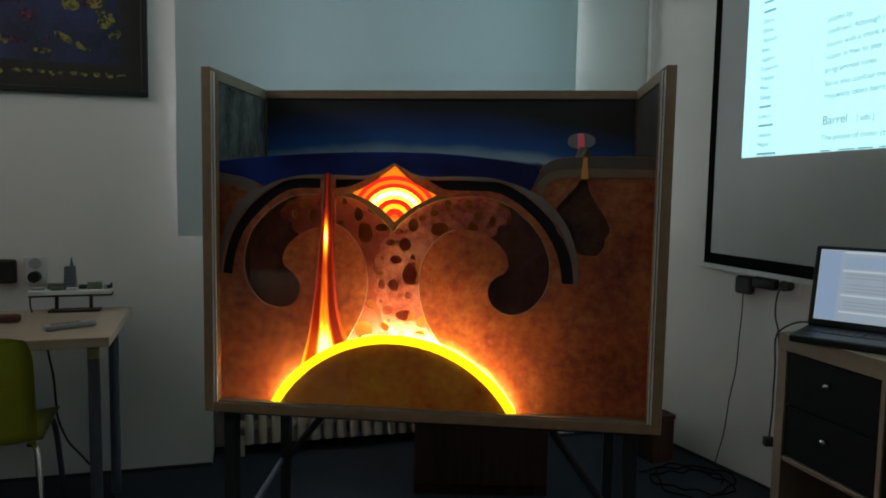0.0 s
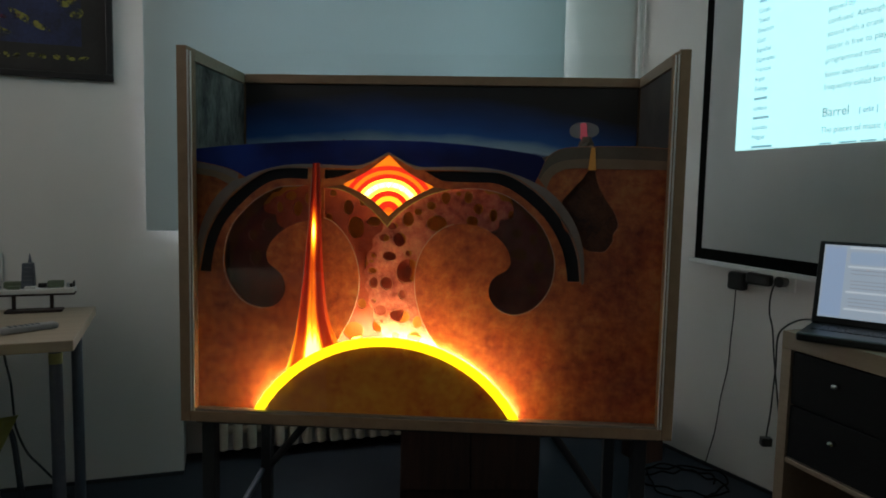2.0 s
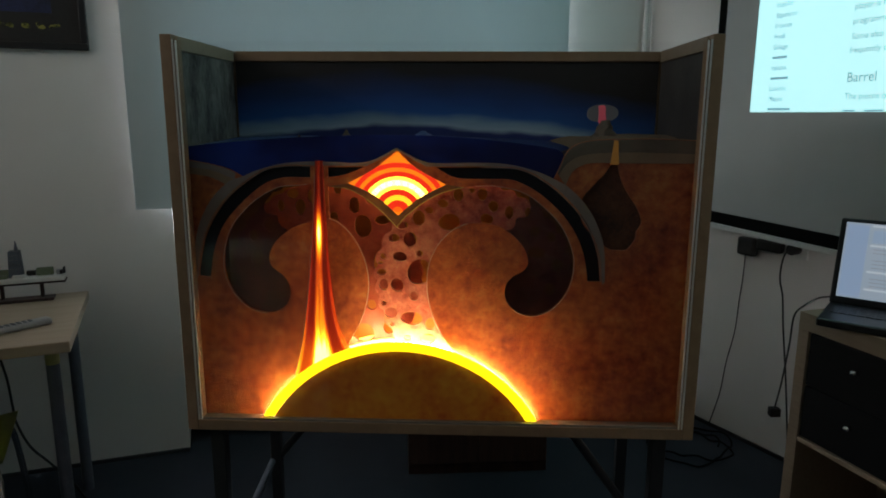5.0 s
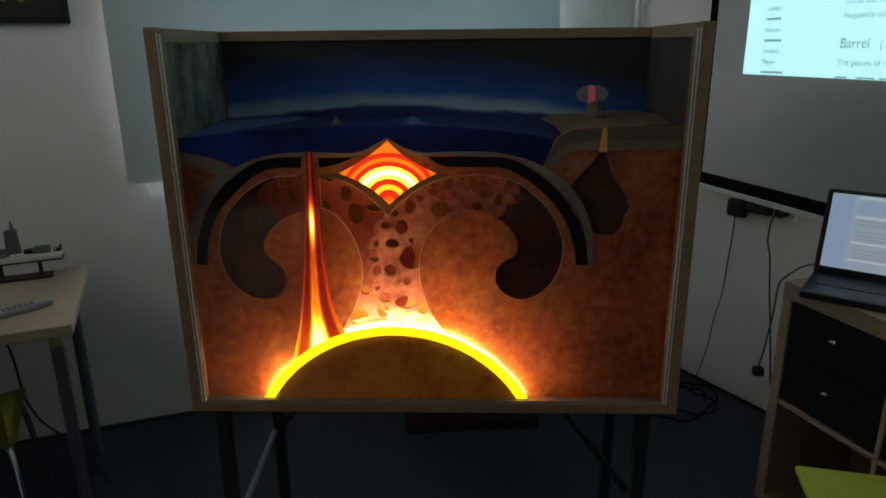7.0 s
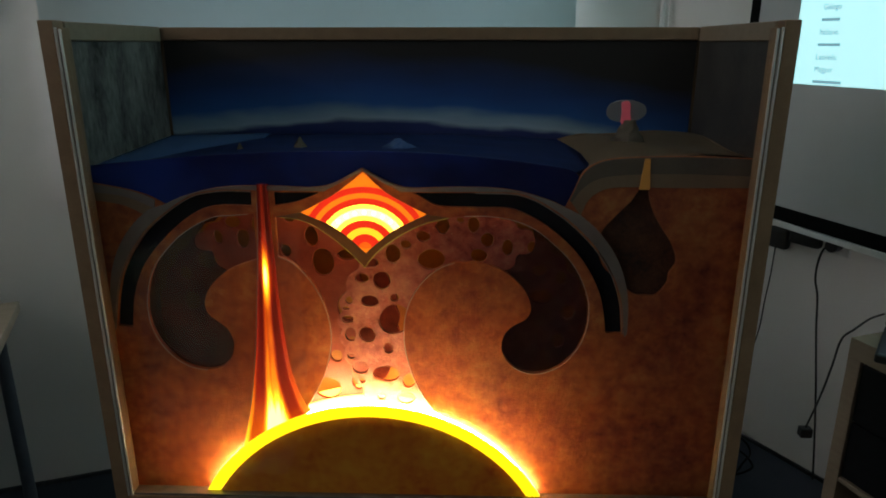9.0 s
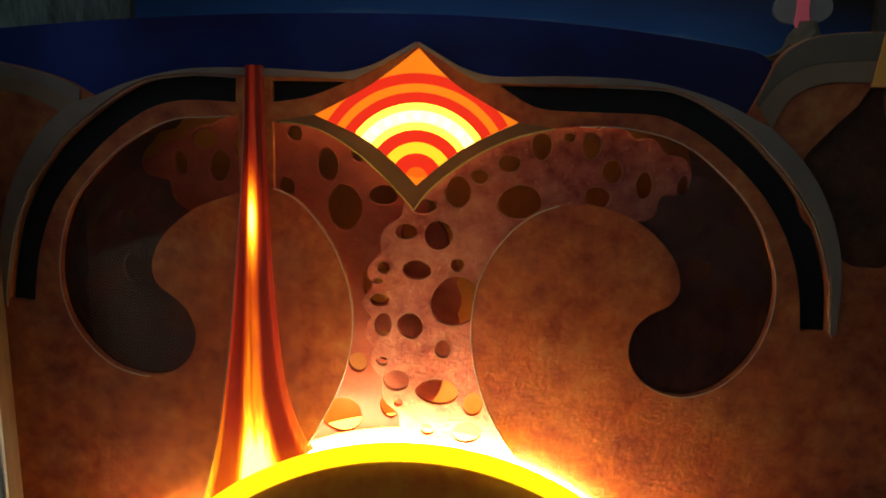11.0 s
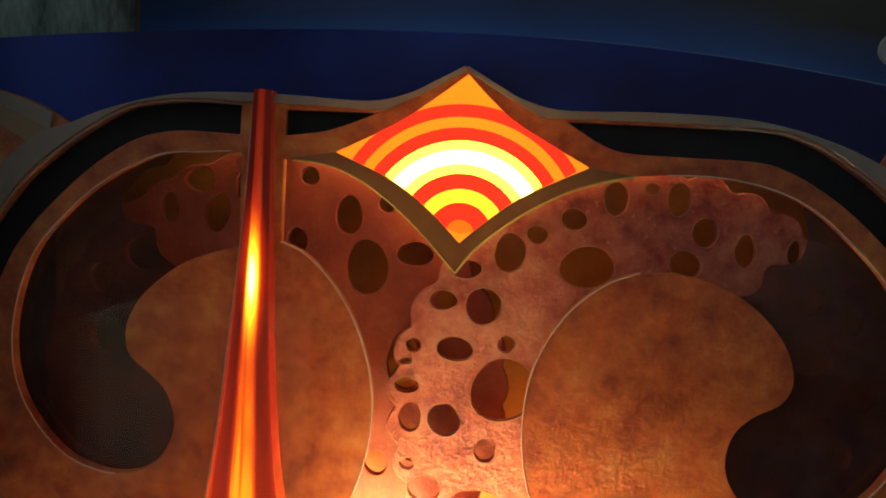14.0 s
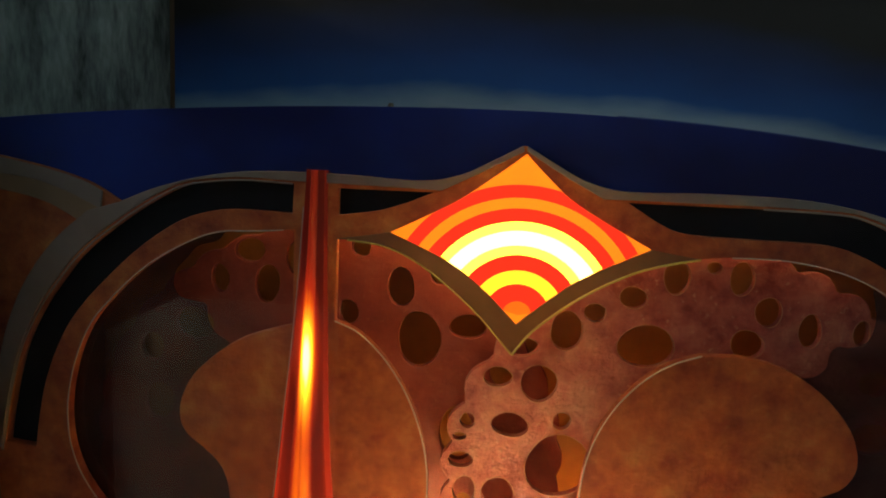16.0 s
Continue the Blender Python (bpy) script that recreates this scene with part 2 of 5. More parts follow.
RIM_ROCK = mat("lit_rock_edge_tint", (0.50, 0.24, 0.14), (0.62, 0.34, 0.20), 20, 0.35)
RIM_GREEN = mat("yellow_green_cut_edge", (0.50, 0.46, 0.10), (0.62, 0.58, 0.16), 20, 0.35)
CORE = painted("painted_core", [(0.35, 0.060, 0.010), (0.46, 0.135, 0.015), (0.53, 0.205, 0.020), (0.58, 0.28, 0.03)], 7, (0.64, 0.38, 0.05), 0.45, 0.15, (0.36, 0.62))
# weak emission in the paint's own colours, added to brighten the core face
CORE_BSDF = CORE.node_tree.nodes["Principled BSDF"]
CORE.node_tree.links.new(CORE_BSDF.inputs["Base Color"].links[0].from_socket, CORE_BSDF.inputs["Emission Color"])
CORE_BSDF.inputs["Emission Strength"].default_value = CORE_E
SEA_MID = mat("mid_blue_sea_paint", (0.010, 0.028, 0.15), (0.030, 0.070, 0.28), 5, 0.5, stretch=(1, 3, 1), contrast=0.2, spec=0.3)
SEA_LIGHT = mat("light_blue_sea_paint", (0.035, 0.075, 0.22), (0.06, 0.12, 0.30), 8, 0.4)
SURF = mat("pale_blue_surf_paint", (0.09, 0.23, 0.58), (0.17, 0.36, 0.72), 9, 0.4)
ISLAND = mat("sand_island", (0.10, 0.075, 0.055), (0.17, 0.14, 0.10), 40, 0.7)
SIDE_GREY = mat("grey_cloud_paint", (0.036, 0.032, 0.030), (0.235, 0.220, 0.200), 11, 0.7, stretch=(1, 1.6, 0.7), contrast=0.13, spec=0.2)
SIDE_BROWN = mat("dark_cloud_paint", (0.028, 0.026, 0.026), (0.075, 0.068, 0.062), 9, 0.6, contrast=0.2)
AMBER_PIECE = glow("amber_plastic", (0.9, 0.42, 0.08), 0.05, (0.55, 0.26, 0.06))
RING = glow("yellow_light_ring", (1.0, 0.84, 0.005), RING_E, (0.8, 0.6, 0.02))
LED = glow("warm_led_strip", (1.0, 0.77, 0.40), LED_E)
HOT = glow("white_hot_light", (1.0, 0.74, 0.38), HOT_E)
GLASS = glass("front_glass")


# ---------- mesh helpers ----------
def rounded(pts, steps=8, closed=True):
    """A smooth line through a few guide points (x, z in centimetres), in metres."""
    n, out = len(pts), []
    for i in range(n if closed else n - 1):
        p = [Vector(pts[(i + k) % n] if closed else pts[min(max(i + k, 0), n - 1)]) for k in (-1, 0, 1, 2)]
        for j in range(steps):
            t = j / steps
            out.append(0.5 * (2 * p[1] + (p[2] - p[0]) * t + (2 * p[0] - 5 * p[1] + 4 * p[2] - p[3]) * t * t + (3 * p[1] - p[0] - 3 * p[2] + p[3]) * t ** 3) / 100)
    if not closed:
        out.append(Vector(pts[-1]) / 100)
    return out


def straight(pts):
    return [Vector(p) / 100 for p in pts]


def mirrored(pts):
    return [(-x, z) for x, z in pts]


def ellipse(cx, cz, rx, rz, turn=0.0, n=18, wobble=0.0):
    out = []
    for i in range(n):
        a = 2 * math.pi * i / n
        w = 1 + wobble * math.sin(2 * a + cx * 7) + 0.5 * wobble * math.sin(3 * a + cz * 5)
        x, z = rx * w * math.cos(a), rz * w * math.sin(a)
        out.append(Vector((cx + x * math.cos(turn) - z * math.sin(turn), cz + x * math.sin(turn) + z * math.cos(turn))) / 100)
    return out


def link(name, mesh, material, parent=None, label=""):
    ob = new(name, mesh)
    if material:
        mesh.materials.clear()
        mesh.materials.append(material)
    if parent:
        ob.parent = parent
    if label:
        ob["label"] = label
    return ob


def plate(name, loops, thick, y, material, parent=None, label="", bevel=0.0006):
    """An upright sheet cut along the loops (the first is its outline, the others are openings); y is its front face."""
    cu = bpy.data.curves.new(name, "CURVE")
    cu.dimensions, cu.fill_mode, cu.extrude, cu.bevel_depth, cu.bevel_resolution = "2D", "BOTH", thick / 2 - bevel, bevel, 1
    cu.offset = -bevel
    for loop in loops:
        sp = cu.splines.new("POLY")
        sp.points.add(len(loop) - 1)
        for p, v in zip(sp.points, loop):
            p.co = (v[0], v[1], 0, 1)
        sp.use_cyclic_u = True
    tmp = bpy.data.objects.new("tmp", cu)
    mesh = bpy.data.meshes.new_from_object(tmp)
    bpy.data.objects.remove(tmp)
    bpy.data.curves.remove(cu)
    mesh.transform(pose(0, y + thick / 2, 0, 90))
    mesh.name = name
    return link(name, mesh, material, parent, label)


def tube(name, pts, r, material, parent=None, label="", closed=False, res=3):
    """A round line through points in space."""
    cu = bpy.data.curves.new(name, "CURVE")
    cu.dimensions, cu.bevel_depth, cu.bevel_resolution, cu.use_fill_caps = "3D", r, res, True
    sp = cu.splines.new("POLY")
    sp.points.add(len(pts) - 1)
    for p, v in zip(sp.points, pts):
        p.co = (*v, 1)
    sp.use_cyclic_u = closed
    tmp = bpy.data.objects.new("tmp", cu)
    mesh = bpy.data.meshes.new_from_object(tmp)
    bpy.data.objects.remove(tmp)
    bpy.data.curves.remove(cu)
    mesh.name = name
    for f in mesh.polygons:
        f.use_smooth = True
    return link(name, mesh, material, parent, label)


def smooth3(pts, steps=10):
    n, out = len(pts), []
    for i in range(n - 1):
        p = [Vector(pts[min(max(i + k, 0), n - 1)]) for k in (-1, 0, 1, 2)]
        for j in range(steps):
            t = j / steps
            out.append(0.5 * (2 * p[1] + (p[2] - p[0]) * t + (2 * p[0] - 5 * p[1] + 4 * p[2] - p[3]) * t * t + (3 * p[1] - p[0] - 3 * p[2] + p[3]) * t ** 3))
    out.append(Vector(pts[-1]))
    return out


def box_bm(lo, hi, bevel=0.002, bm=None):
    bm = bm or bmesh.new()
    r = bmesh.ops.create_cube(bm, size=1, matrix=Matrix.LocRotScale([(a + b) / 2 for a, b in zip(lo, hi)], None, [abs(b - a) for a, b in zip(lo, hi)]))
    if bevel:
        edges = list({e for v in r["verts"] for e in v.link_edges})
        bmesh.ops.bevel(bm, geom=edges, offset=bevel, segments=2, affect="EDGES", profile=0.5)
    return bm


def part(name, bm, material, parent=None, label="", m=None, smooth=False):
    mesh = bpy.data.meshes.new(name)
    if m is not None:
        bm.transform(m)
    bm.to_mesh(mesh)
    bm.free()
    if smooth:
        for f in mesh.polygons:
            f.use_smooth = True
    return link(name, mesh, material, parent, label)


def block(name, lo, hi, material, parent=None, label="", bevel=0.002):
    return part(name, box_bm(lo, hi, bevel), material, parent, label)


def empty(name, m, label, category, group="", kind=""):
    ob = new(name)
    ob.empty_display_size = 0.05
    ob.matrix_world = m
    return tagged(ob, label, category, group, kind)


def rod_bm(a, b, r, n=12, bm=None):
    bm = bm or bmesh.new()
    a, b = Vector(a), Vector(b)
    d = b - a
    bmesh.ops.create_cone(bm, cap_ends=True, segments=n, radius1=r, radius2=r, depth=d.length,
                          matrix=Matrix.Translation((a + b) / 2) @ d.to_track_quat("Z", "Y").to_matrix().to_4x4())
    return bm


# ---------- the room ----------
def wall_strip(name, start, direction, normal, s0, s1, z0, z1, thick=0.12, material=WALL, off=0.0):
    """A stretch of wall whose inner face lies on the line; it grows away from the room."""
    bm = bmesh.new()
    for s in (s0, s1):
        for d in (off, off - thick):
            for z in (z0, z1):
                bm.verts.new(start + direction * s + normal * d + Vector((0, 0, z)))
    bmesh.ops.convex_hull(bm, input=list(bm.verts))
    bmesh.ops.dissolve_limit(bm, angle_limit=0.01, verts=list(bm.verts), edges=list(bm.edges))
    return tagged(part(name, bm, material), kind="structure")


BACK_END = (CORNER - BACK_O).dot(BACK_D)
tagged(block("floor", (-5, -5.5, -0.1), (5, 3, 0.0), CARPET, bevel=0), "dark blue-grey carpet floor of the room", "floor", kind="structure")
tagged(block("ceiling", (-5, -5.5, CEIL), (5, 3, CEIL + 0.1), CEILING, bevel=0), "plain white painted ceiling", "ceiling", kind="structure")
wall_strip("wall_back_left", BACK_O, BACK_D, BACK_N, -2.6, 0.0, 0, CEIL, 0.32)
wall_strip("wall_back_right", BACK_O, BACK_D, BACK_N, 1.66, BACK_END + 0.3, 0, CEIL, 0.32)
wall_strip("wall_back_lintel", BACK_O, BACK_D, BACK_N, 0.0, 1.66, 2.45, CEIL, 0.32)
wall_strip("wall_under_window", BACK_O, BACK_D, BACK_N, 0.0, 1.66, 0, 0.95, 0.10, off=-0.22)
wall_strip("wall_right", CORNER, RIGHT_D, RIGHT_N, -0.3, W2_S0, 0, CEIL)
wall_strip("wall_right_end", CORNER, RIGHT_D, RIGHT_N, W2_S1, 6.2, 0, CEIL)
wall_strip("wall_right_sill", CORNER, RIGHT_D, RIGHT_N, W2_S0, W2_S1, 0, W2_Z0)
wall_strip("wall_right_lintel", CORNER, RIGHT_D, RIGHT_N, W2_S0, W2_S1, W2_Z1, CEIL)
# unseen window, added to hold the side fill lamp
unseen_side_window = empty("unseen_window_2", Matrix.Translation(CORNER) @ pose(0, 0, 0, 0, 0, RIGHT_A), "white framed window added out of view for the side fill lamp", "window", kind="structure")
for x0, x1, z0, z1 in ((W2_S0, W2_S1, W2_Z0, W2_Z0 + 0.06), (W2_S0, W2_S1, W2_Z1 - 0.06, W2_Z1), (W2_S0, W2_S0 + 0.06, W2_Z0 + 0.061, W2_Z1 - 0.061), (W2_S1 - 0.06, W2_S1, W2_Z0 + 0.061, W2_Z1 - 0.061)):
    block("window_frame", (x0 + 0.001, 0.075, z0), (x1 - 0.001, 0.115, z1), WHITE_PLASTIC, unseen_side_window)
block("pane", (W2_S0 + 0.061, 0.092, W2_Z0 + 0.061), (W2_S1 - 0.061, 0.098, W2_Z1 - 0.061), GLASS, unseen_side_window)
# unseen walls toned dark to hold down their reflection in the glass
DARK_WALL = mat("dark_unseen_wall", (0.09, 0.09, 0.10), (0.16, 0.16, 0.17), 4, 0.9, stretch=(9, 9, 0.6), bump=0.3)
wall_strip("wall_left", LEFT_O, Vector((BACK_N.x, BACK_N.y, 0)), Vector((BACK_D.x, BACK_D.y, 0)), -0.1, W3_S0, 0, CEIL, material=DARK_WALL)
wall_strip("wall_left_end", LEFT_O, BACK_N, BACK_D, W3_S1, 5.2, 0, CEIL, material=DARK_WALL)
wall_strip("wall_left_sill", LEFT_O, BACK_N, BACK_D, W3_S0, W3_S1, 0, W3_Z0, material=DARK_WALL)
wall_strip("wall_left_lintel", LEFT_O, BACK_N, BACK_D, W3_S0, W3_S1, W3_Z1, CEIL, material=DARK_WALL)
# made-up high window out of view, built round the ceiling fill lamp
unseen_high_window = empty("unseen_window_3", Matrix.Translation(LEFT_O) @ pose(0, 0, 0, 0, 0, BACK_A - 90), "white framed high window added out of view for the ceiling fill lamp", "window", kind="structure")
for x0, x1, z0, z1 in ((W3_S0, W3_S1, W3_Z0, W3_Z0 + 0.05), (W3_S0, W3_S1, W3_Z1 - 0.05, W3_Z1), (W3_S0, W3_S0 + 0.05, W3_Z0 + 0.051, W3_Z1 - 0.051), (W3_S1 - 0.05, W3_S1, W3_Z0 + 0.051, W3_Z1 - 0.051)):
    block("window_frame", (x0 + 0.001, -0.115, z0), (x1 - 0.001, -0.075, z1), WHITE_PLASTIC, unseen_high_window)
block("pane", (W3_S0 + 0.051, -0.098, W3_Z0 + 0.051), (W3_S1 - 0.051, -0.092, W3_Z1 - 0.051), GLASS, unseen_high_window)
REAR_A, REAR_B = Vector((-2.0, -4.45, 0)), Vector((4.2, -4.3, 0))
REAR_D = (REAR_B - REAR_A).normalized()
REAR_N = Vector((-REAR_D.y, REAR_D.x, 0))
wall_strip("wall_rear", REAR_A, REAR_D, REAR_N, -1.0, 6.6, 0, CEIL, material=DARK_WALL)
for nm, o, d, nn, a, b in (("baseboard_back", BACK_O, BACK_D, BACK_N, -2.6, 0.0), ("baseboard_niche", BACK_O, BACK_D, BACK_N, 1.66, BACK_END),
                           ("baseboard_right", CORNER, RIGHT_D, RIGHT_N, 0.0, 6.0)):
    tagged(wall_strip(nm, o, d, nn, a, b, 0, 0.014, 0.010, SKIRT, off=0.010), "dark skirting along the wall", "baseboard")

# window behind the blind
window = empty("window_1", Matrix.Identity(4), "white framed window behind a lowered blind", "window", kind="structure")
for a, b, z0, z1 in ((0.0, 0.06, 0.95, 2.45), (1.60, 1.66, 0.95, 2.45), (0.06, 1.60, 0.95, 1.02), (0.06, 1.60, 2.38, 2.45), (0.80, 0.86, 1.02, 2.38)):
    ob = wall_strip("window_frame", BACK_O, BACK_D, BACK_N, a, b, z0, z1, 0.05, WHITE_PLASTIC, off=-0.24)
    ob.parent = window
    del ob["kind"]
pane = wall_strip("pane", BACK_O, BACK_D, BACK_N, 0.06, 1.60, 1.02, 2.38, 0.006, GLASS, off=-0.262)
pane.parent, pane.visible_shadow = window, False
del pane["kind"]
tagged(wall_strip("window_sill", BACK_O, BACK_D, BACK_N, 0.0, 1.66, 0.93, 0.952, 0.21, WHITE_PLASTIC, off=-0.012), "white window sill in the recess", "sill")

# roller blind of thin cloth
BLIND = bpy.data.materials.new("blind_cloth")
nt, n, l, b = nodes_of(BLIND)
tl, df, mx = n.new("ShaderNodeBsdfTranslucent"), n.new("ShaderNodeBsdfDiffuse"), n.new("ShaderNodeMixShader")
co, ns, rp = n.new("ShaderNodeTexCoord"), n.new("ShaderNodeTexNoise"), n.new("ShaderNodeValToRGB")
ns.inputs["Scale"].default_value, ns.inputs["Detail"].default_value = 3.0, 5
rp.color_ramp.elements[0].color, rp.color_ramp.elements[1].color = (0.62, 0.69, 0.71, 1), (0.70, 0.76, 0.77, 1)
l.new(co.outputs["Object"], ns.inputs["Vector"])
l.new(ns.outputs[0], rp.inputs[0])
l.new(rp.outputs[0], df.inputs[0])
tl.inputs[0].default_value = (0.30, 0.36, 0.38, 1)
mx.inputs[0].default_value = BLIND_T
l.new(df.outputs[0], mx.inputs[1])
l.new(tl.outputs[0], mx.inputs[2])
l.new(mx.outputs[0], n["Material Output"].inputs["Surface"])
blind = empty("roller_blind", Matrix.Identity(4), "pale grey-blue roller blind pulled down over the window", "blind")
cloth = wall_strip("cloth", BACK_O, BACK_D, BACK_N, -0.125, 1.707, 1.055, 2.62, 0.002, BLIND, off=0.05)
rail = wall_strip("bottom_rail", BACK_O, BACK_D, BACK_N, -0.125, 1.707, 1.040, 1.055, 0.008, BLIND, off=0.053)
for ob in (cloth, rail):
    ob.parent = blind
    del ob["kind"]
rb = rod_bm(on_back(-0.135, 2.64, 0.055), on_back(1.717, 2.64, 0.055), 0.03)
part("roller", rb, WHITE_PLASTIC, blind)
tube("heating_pipe", [CORNER - BACK_D * 0.05 + BACK_N * 0.03 + Vector((0, 0, z)) for z in (0, 1.4, CEIL)], 0.012, WHITE_PLASTIC)
tagged(bpy.data.objects["heating_pipe"], "white painted heating pipe in the room corner", "pipe")

# radiator in the recess under the window
rad = empty("radiator", Matrix.Translation(on_back(0.5, 0, -0.10)) @ pose(0, 0, 0, 0, 0, BACK_A), "cream enamelled column radiator under the window", "radiator")
for z in (0.14, 0.78):
    part("header_pipe", rod_bm((-0.42, 0, z), (0.72, 0, z), 0.02), RADIATOR, rad)
column = bmesh.new()
box_bm((-0.020, -0.05, 0.055), (0.020, 0.05, 0.82), 0.013, column)
col_ob = part("column", column, RADIATOR, rad, smooth=True)
col_ob.location.x = -0.4
for i in range(1, 19):
    c = col_ob.copy()
    scene.collection.objects.link(c)
    c.location.x = -0.4 + 0.061 * i
for x in (-0.37, 0.60):
    block("foot", (x - 0.01, -0.03, 0.0), (x + 0.01, 0.03, 0.08), RADIATOR, rad)

# ---------- the exhibit: a glazed wooden box with a section through the earth ----------
X0, X1, Z0, Z1, YF, YB = -0.541, 0.744, 0.600, 1.580, -0.044, 0.40
case = empty("exhibit_case", pose(0, 0, 0), "large open-topped wooden display case with a glass front", "display case")
block("post", (X0, YF, Z0), (X0 + 0.027, -0.012, Z1), FRAME_WOOD, case)
block("post", (X1 - 0.027, YF, Z0), (X1, -0.012, Z1), FRAME_WOOD, case)
block("bottom_rail", (X0 + 0.0275, YF, Z0), (X1 - 0.0275, -0.012, Z0 + 0.028), FRAME_WOOD, case)
block("side_panel", (X0 + 0.002, -0.0115, Z0), (X0 + 0.020, YB, Z1 - 0.003), FRAME_WOOD, case)
block("side_panel", (X1 - 0.020, -0.0115, Z0), (X1 - 0.002, YB, Z1 - 0.003), FRAME_WOOD, case)
block("back_panel", (X0 + 0.021, YB - 0.018, Z0), (X1 - 0.021, YB, Z1 - 0.003), FRAME_WOOD, case)
block("floor_panel", (X0 + 0.021, -0.0115, Z0 + 0.002), (X1 - 0.021, YB - 0.019, Z0 + 0.02), FRAME_WOOD, case)
for x0, x1 in ((X0 + 0.0205, X0 + 0.030), (X1 - 0.030, X1 - 0.0205)):
    block("top_trim", (x0, -0.0115, 1.547), (x1, YB - 0.03, Z1 - 0.001), BEECH, case)
block("top_trim", (X0 + 0.031, YB - 0.031, 1.550), (X1 - 0.031, YB - 0.0185, Z1 - 0.002), FRAME_WOOD, case)
for x0, x1 in ((X0 + 0.0275, X0 + 0.0385), (X1 - 0.0385, X1 - 0.0275)):
    block("glazing_profile", (x0, YF + 0.005, Z0 + 0.0285), (x1, -0.014, Z1 - 0.012), FRAME_WOOD, case, "dark wooden glazing rebate", 0.001)
for x0, x1 in ((X0 + 0.0276, X0 + 0.0312), (X1 - 0.0312, X1 - 0.0276)):
    block("glazing_bead", (x0, YF - 0.001, Z0 + 0.0285), (x1, YF + 0.0048, Z1 - 0.012), ALU, case, "bright aluminium bead", 0.0012)
for x0, x1 in ((X0 + 0.0345, X0 + 0.0384), (X1 - 0.0384, X1 - 0.0345)):
    block("glazing_lip", (x0, YF, Z0 + 0.0285), (x1, YF + 0.0048, Z1 - 0.014), ALU, case, "", 0.0012)
block("glazing_profile", (X0 + 0.039, YF + 0.003, Z0 + 0.0285), (X1 - 0.039, -0.014, Z0 + 0.034), ALU_DULL, case, "dull bronze glazing profile", 0.001)
g = block("glass_pane", (X0 + 0.039, YF + 0.0100, Z0 + 0.0345), (X1 - 0.039, YF + 0.0106, Z1 - 0.016), GLASS, case, "clear reflecting glass pane", 0)
g.visible_shadow = False
CLEAR = bpy.data.materials.new("clear_glass_body")
nt, n, l, b = nodes_of(CLEAR)
l.new(n.new("ShaderNodeBsdfTransparent").outputs[0], n["Material Output"].inputs["Surface"])
g.data.materials.append(CLEAR)
for poly in g.data.polygons:
    poly.material_index = 0 if poly.normal.y < -0.9 else 1

# painted inside of the case: night sky at the back, clouds at the sides
SKY = bpy.data.materials.new("painted_sky")
nt, n, l, b = nodes_of(SKY)
geo, sep = n.new("ShaderNodeNewGeometry"), n.new("ShaderNodeSeparateXYZ")
l.new(geo.outputs["Position"], sep.inputs[0])
sq = n.new("ShaderNodeMath")
sq.operation = "POWER"
sq.inputs[1].default_value = 2
ab = n.new("ShaderNodeMath")
ab.operation = "ABSOLUTE"
off = n.new("ShaderNodeMath")
off.inputs[1].default_value = 0.03
l.new(sep.outputs["X"], off.inputs[0])
l.new(off.outputs[0], ab.inputs[0])
l.new(ab.outputs[0], sq.inputs[0])
ma = n.new("ShaderNodeMath")
ma.operation = "MULTIPLY_ADD"
ma.inputs[1].default_value = 0.16
l.new(sq.outputs[0], ma.inputs[0])
l.new(sep.outputs["Z"], ma.inputs[2])
nz = n.new("ShaderNodeTexNoise")
nz.inputs["Scale"].default_value, nz.inputs["Detail"].default_value = 6, 6
mpn = n.new("ShaderNodeMapping")
mpn.inputs["Scale"].default_value = (1, 1, 3)
l.new(geo.outputs["Position"], mpn.inputs[0])
l.new(mpn.outputs[0], nz.inputs["Vector"])
ma2 = n.new("ShaderNodeMath")
ma2.operation = "MULTIPLY_ADD"
ma2.inputs[1].default_value = 0.045
l.new(nz.outputs[0], ma2.inputs[0])
l.new(ma.outputs[0], ma2.inputs[2])
rng = n.new("ShaderNodeMapRange")
rng.inputs["From Min"].default_value, rng.inputs["From Max"].default_value = 1.385, 1.610
l.new(ma2.outputs[0], rng.inputs["Value"])
rp = n.new("ShaderNodeValToRGB")
for _ in range(4):
    rp.color_ramp.elements.new(0.5)
for e, (p, c) in zip(rp.color_ramp.elements, ((0.0, (0.012, 0.03, 0.16)), (0.05, (0.36, 0.50, 0.60)), (0.13, (0.22, 0.36, 0.50)), (0.22, (0.010, 0.105, 0.38)), (0.46, (0.004, 0.038, 0.17)), (0.72, (0.011, 0.009, 0.008)))):
    e.position, e.color = p, (*c, 1)
l.new(rng.outputs[0], rp.inputs[0])
l.new(rp.outputs[0], b.inputs["Base Color"])
b.inputs["Roughness"].default_value = 0.6
sky = block("sky_painting", (X0 + 0.031, YB - 0.0225, 1.25), (X1 - 0.031, YB - 0.0185, 1.549), SKY, case, "painted sky, black to blue with a pale horizon", 0)
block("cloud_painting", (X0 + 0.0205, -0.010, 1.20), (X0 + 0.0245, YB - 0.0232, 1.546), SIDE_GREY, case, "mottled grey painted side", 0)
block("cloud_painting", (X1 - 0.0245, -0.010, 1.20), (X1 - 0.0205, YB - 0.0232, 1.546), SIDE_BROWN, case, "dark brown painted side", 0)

# ----- the section itself -----
model = empty("earth_section_model", pose(0, 0, 0), "painted relief section through the earth with glowing core", "science model")

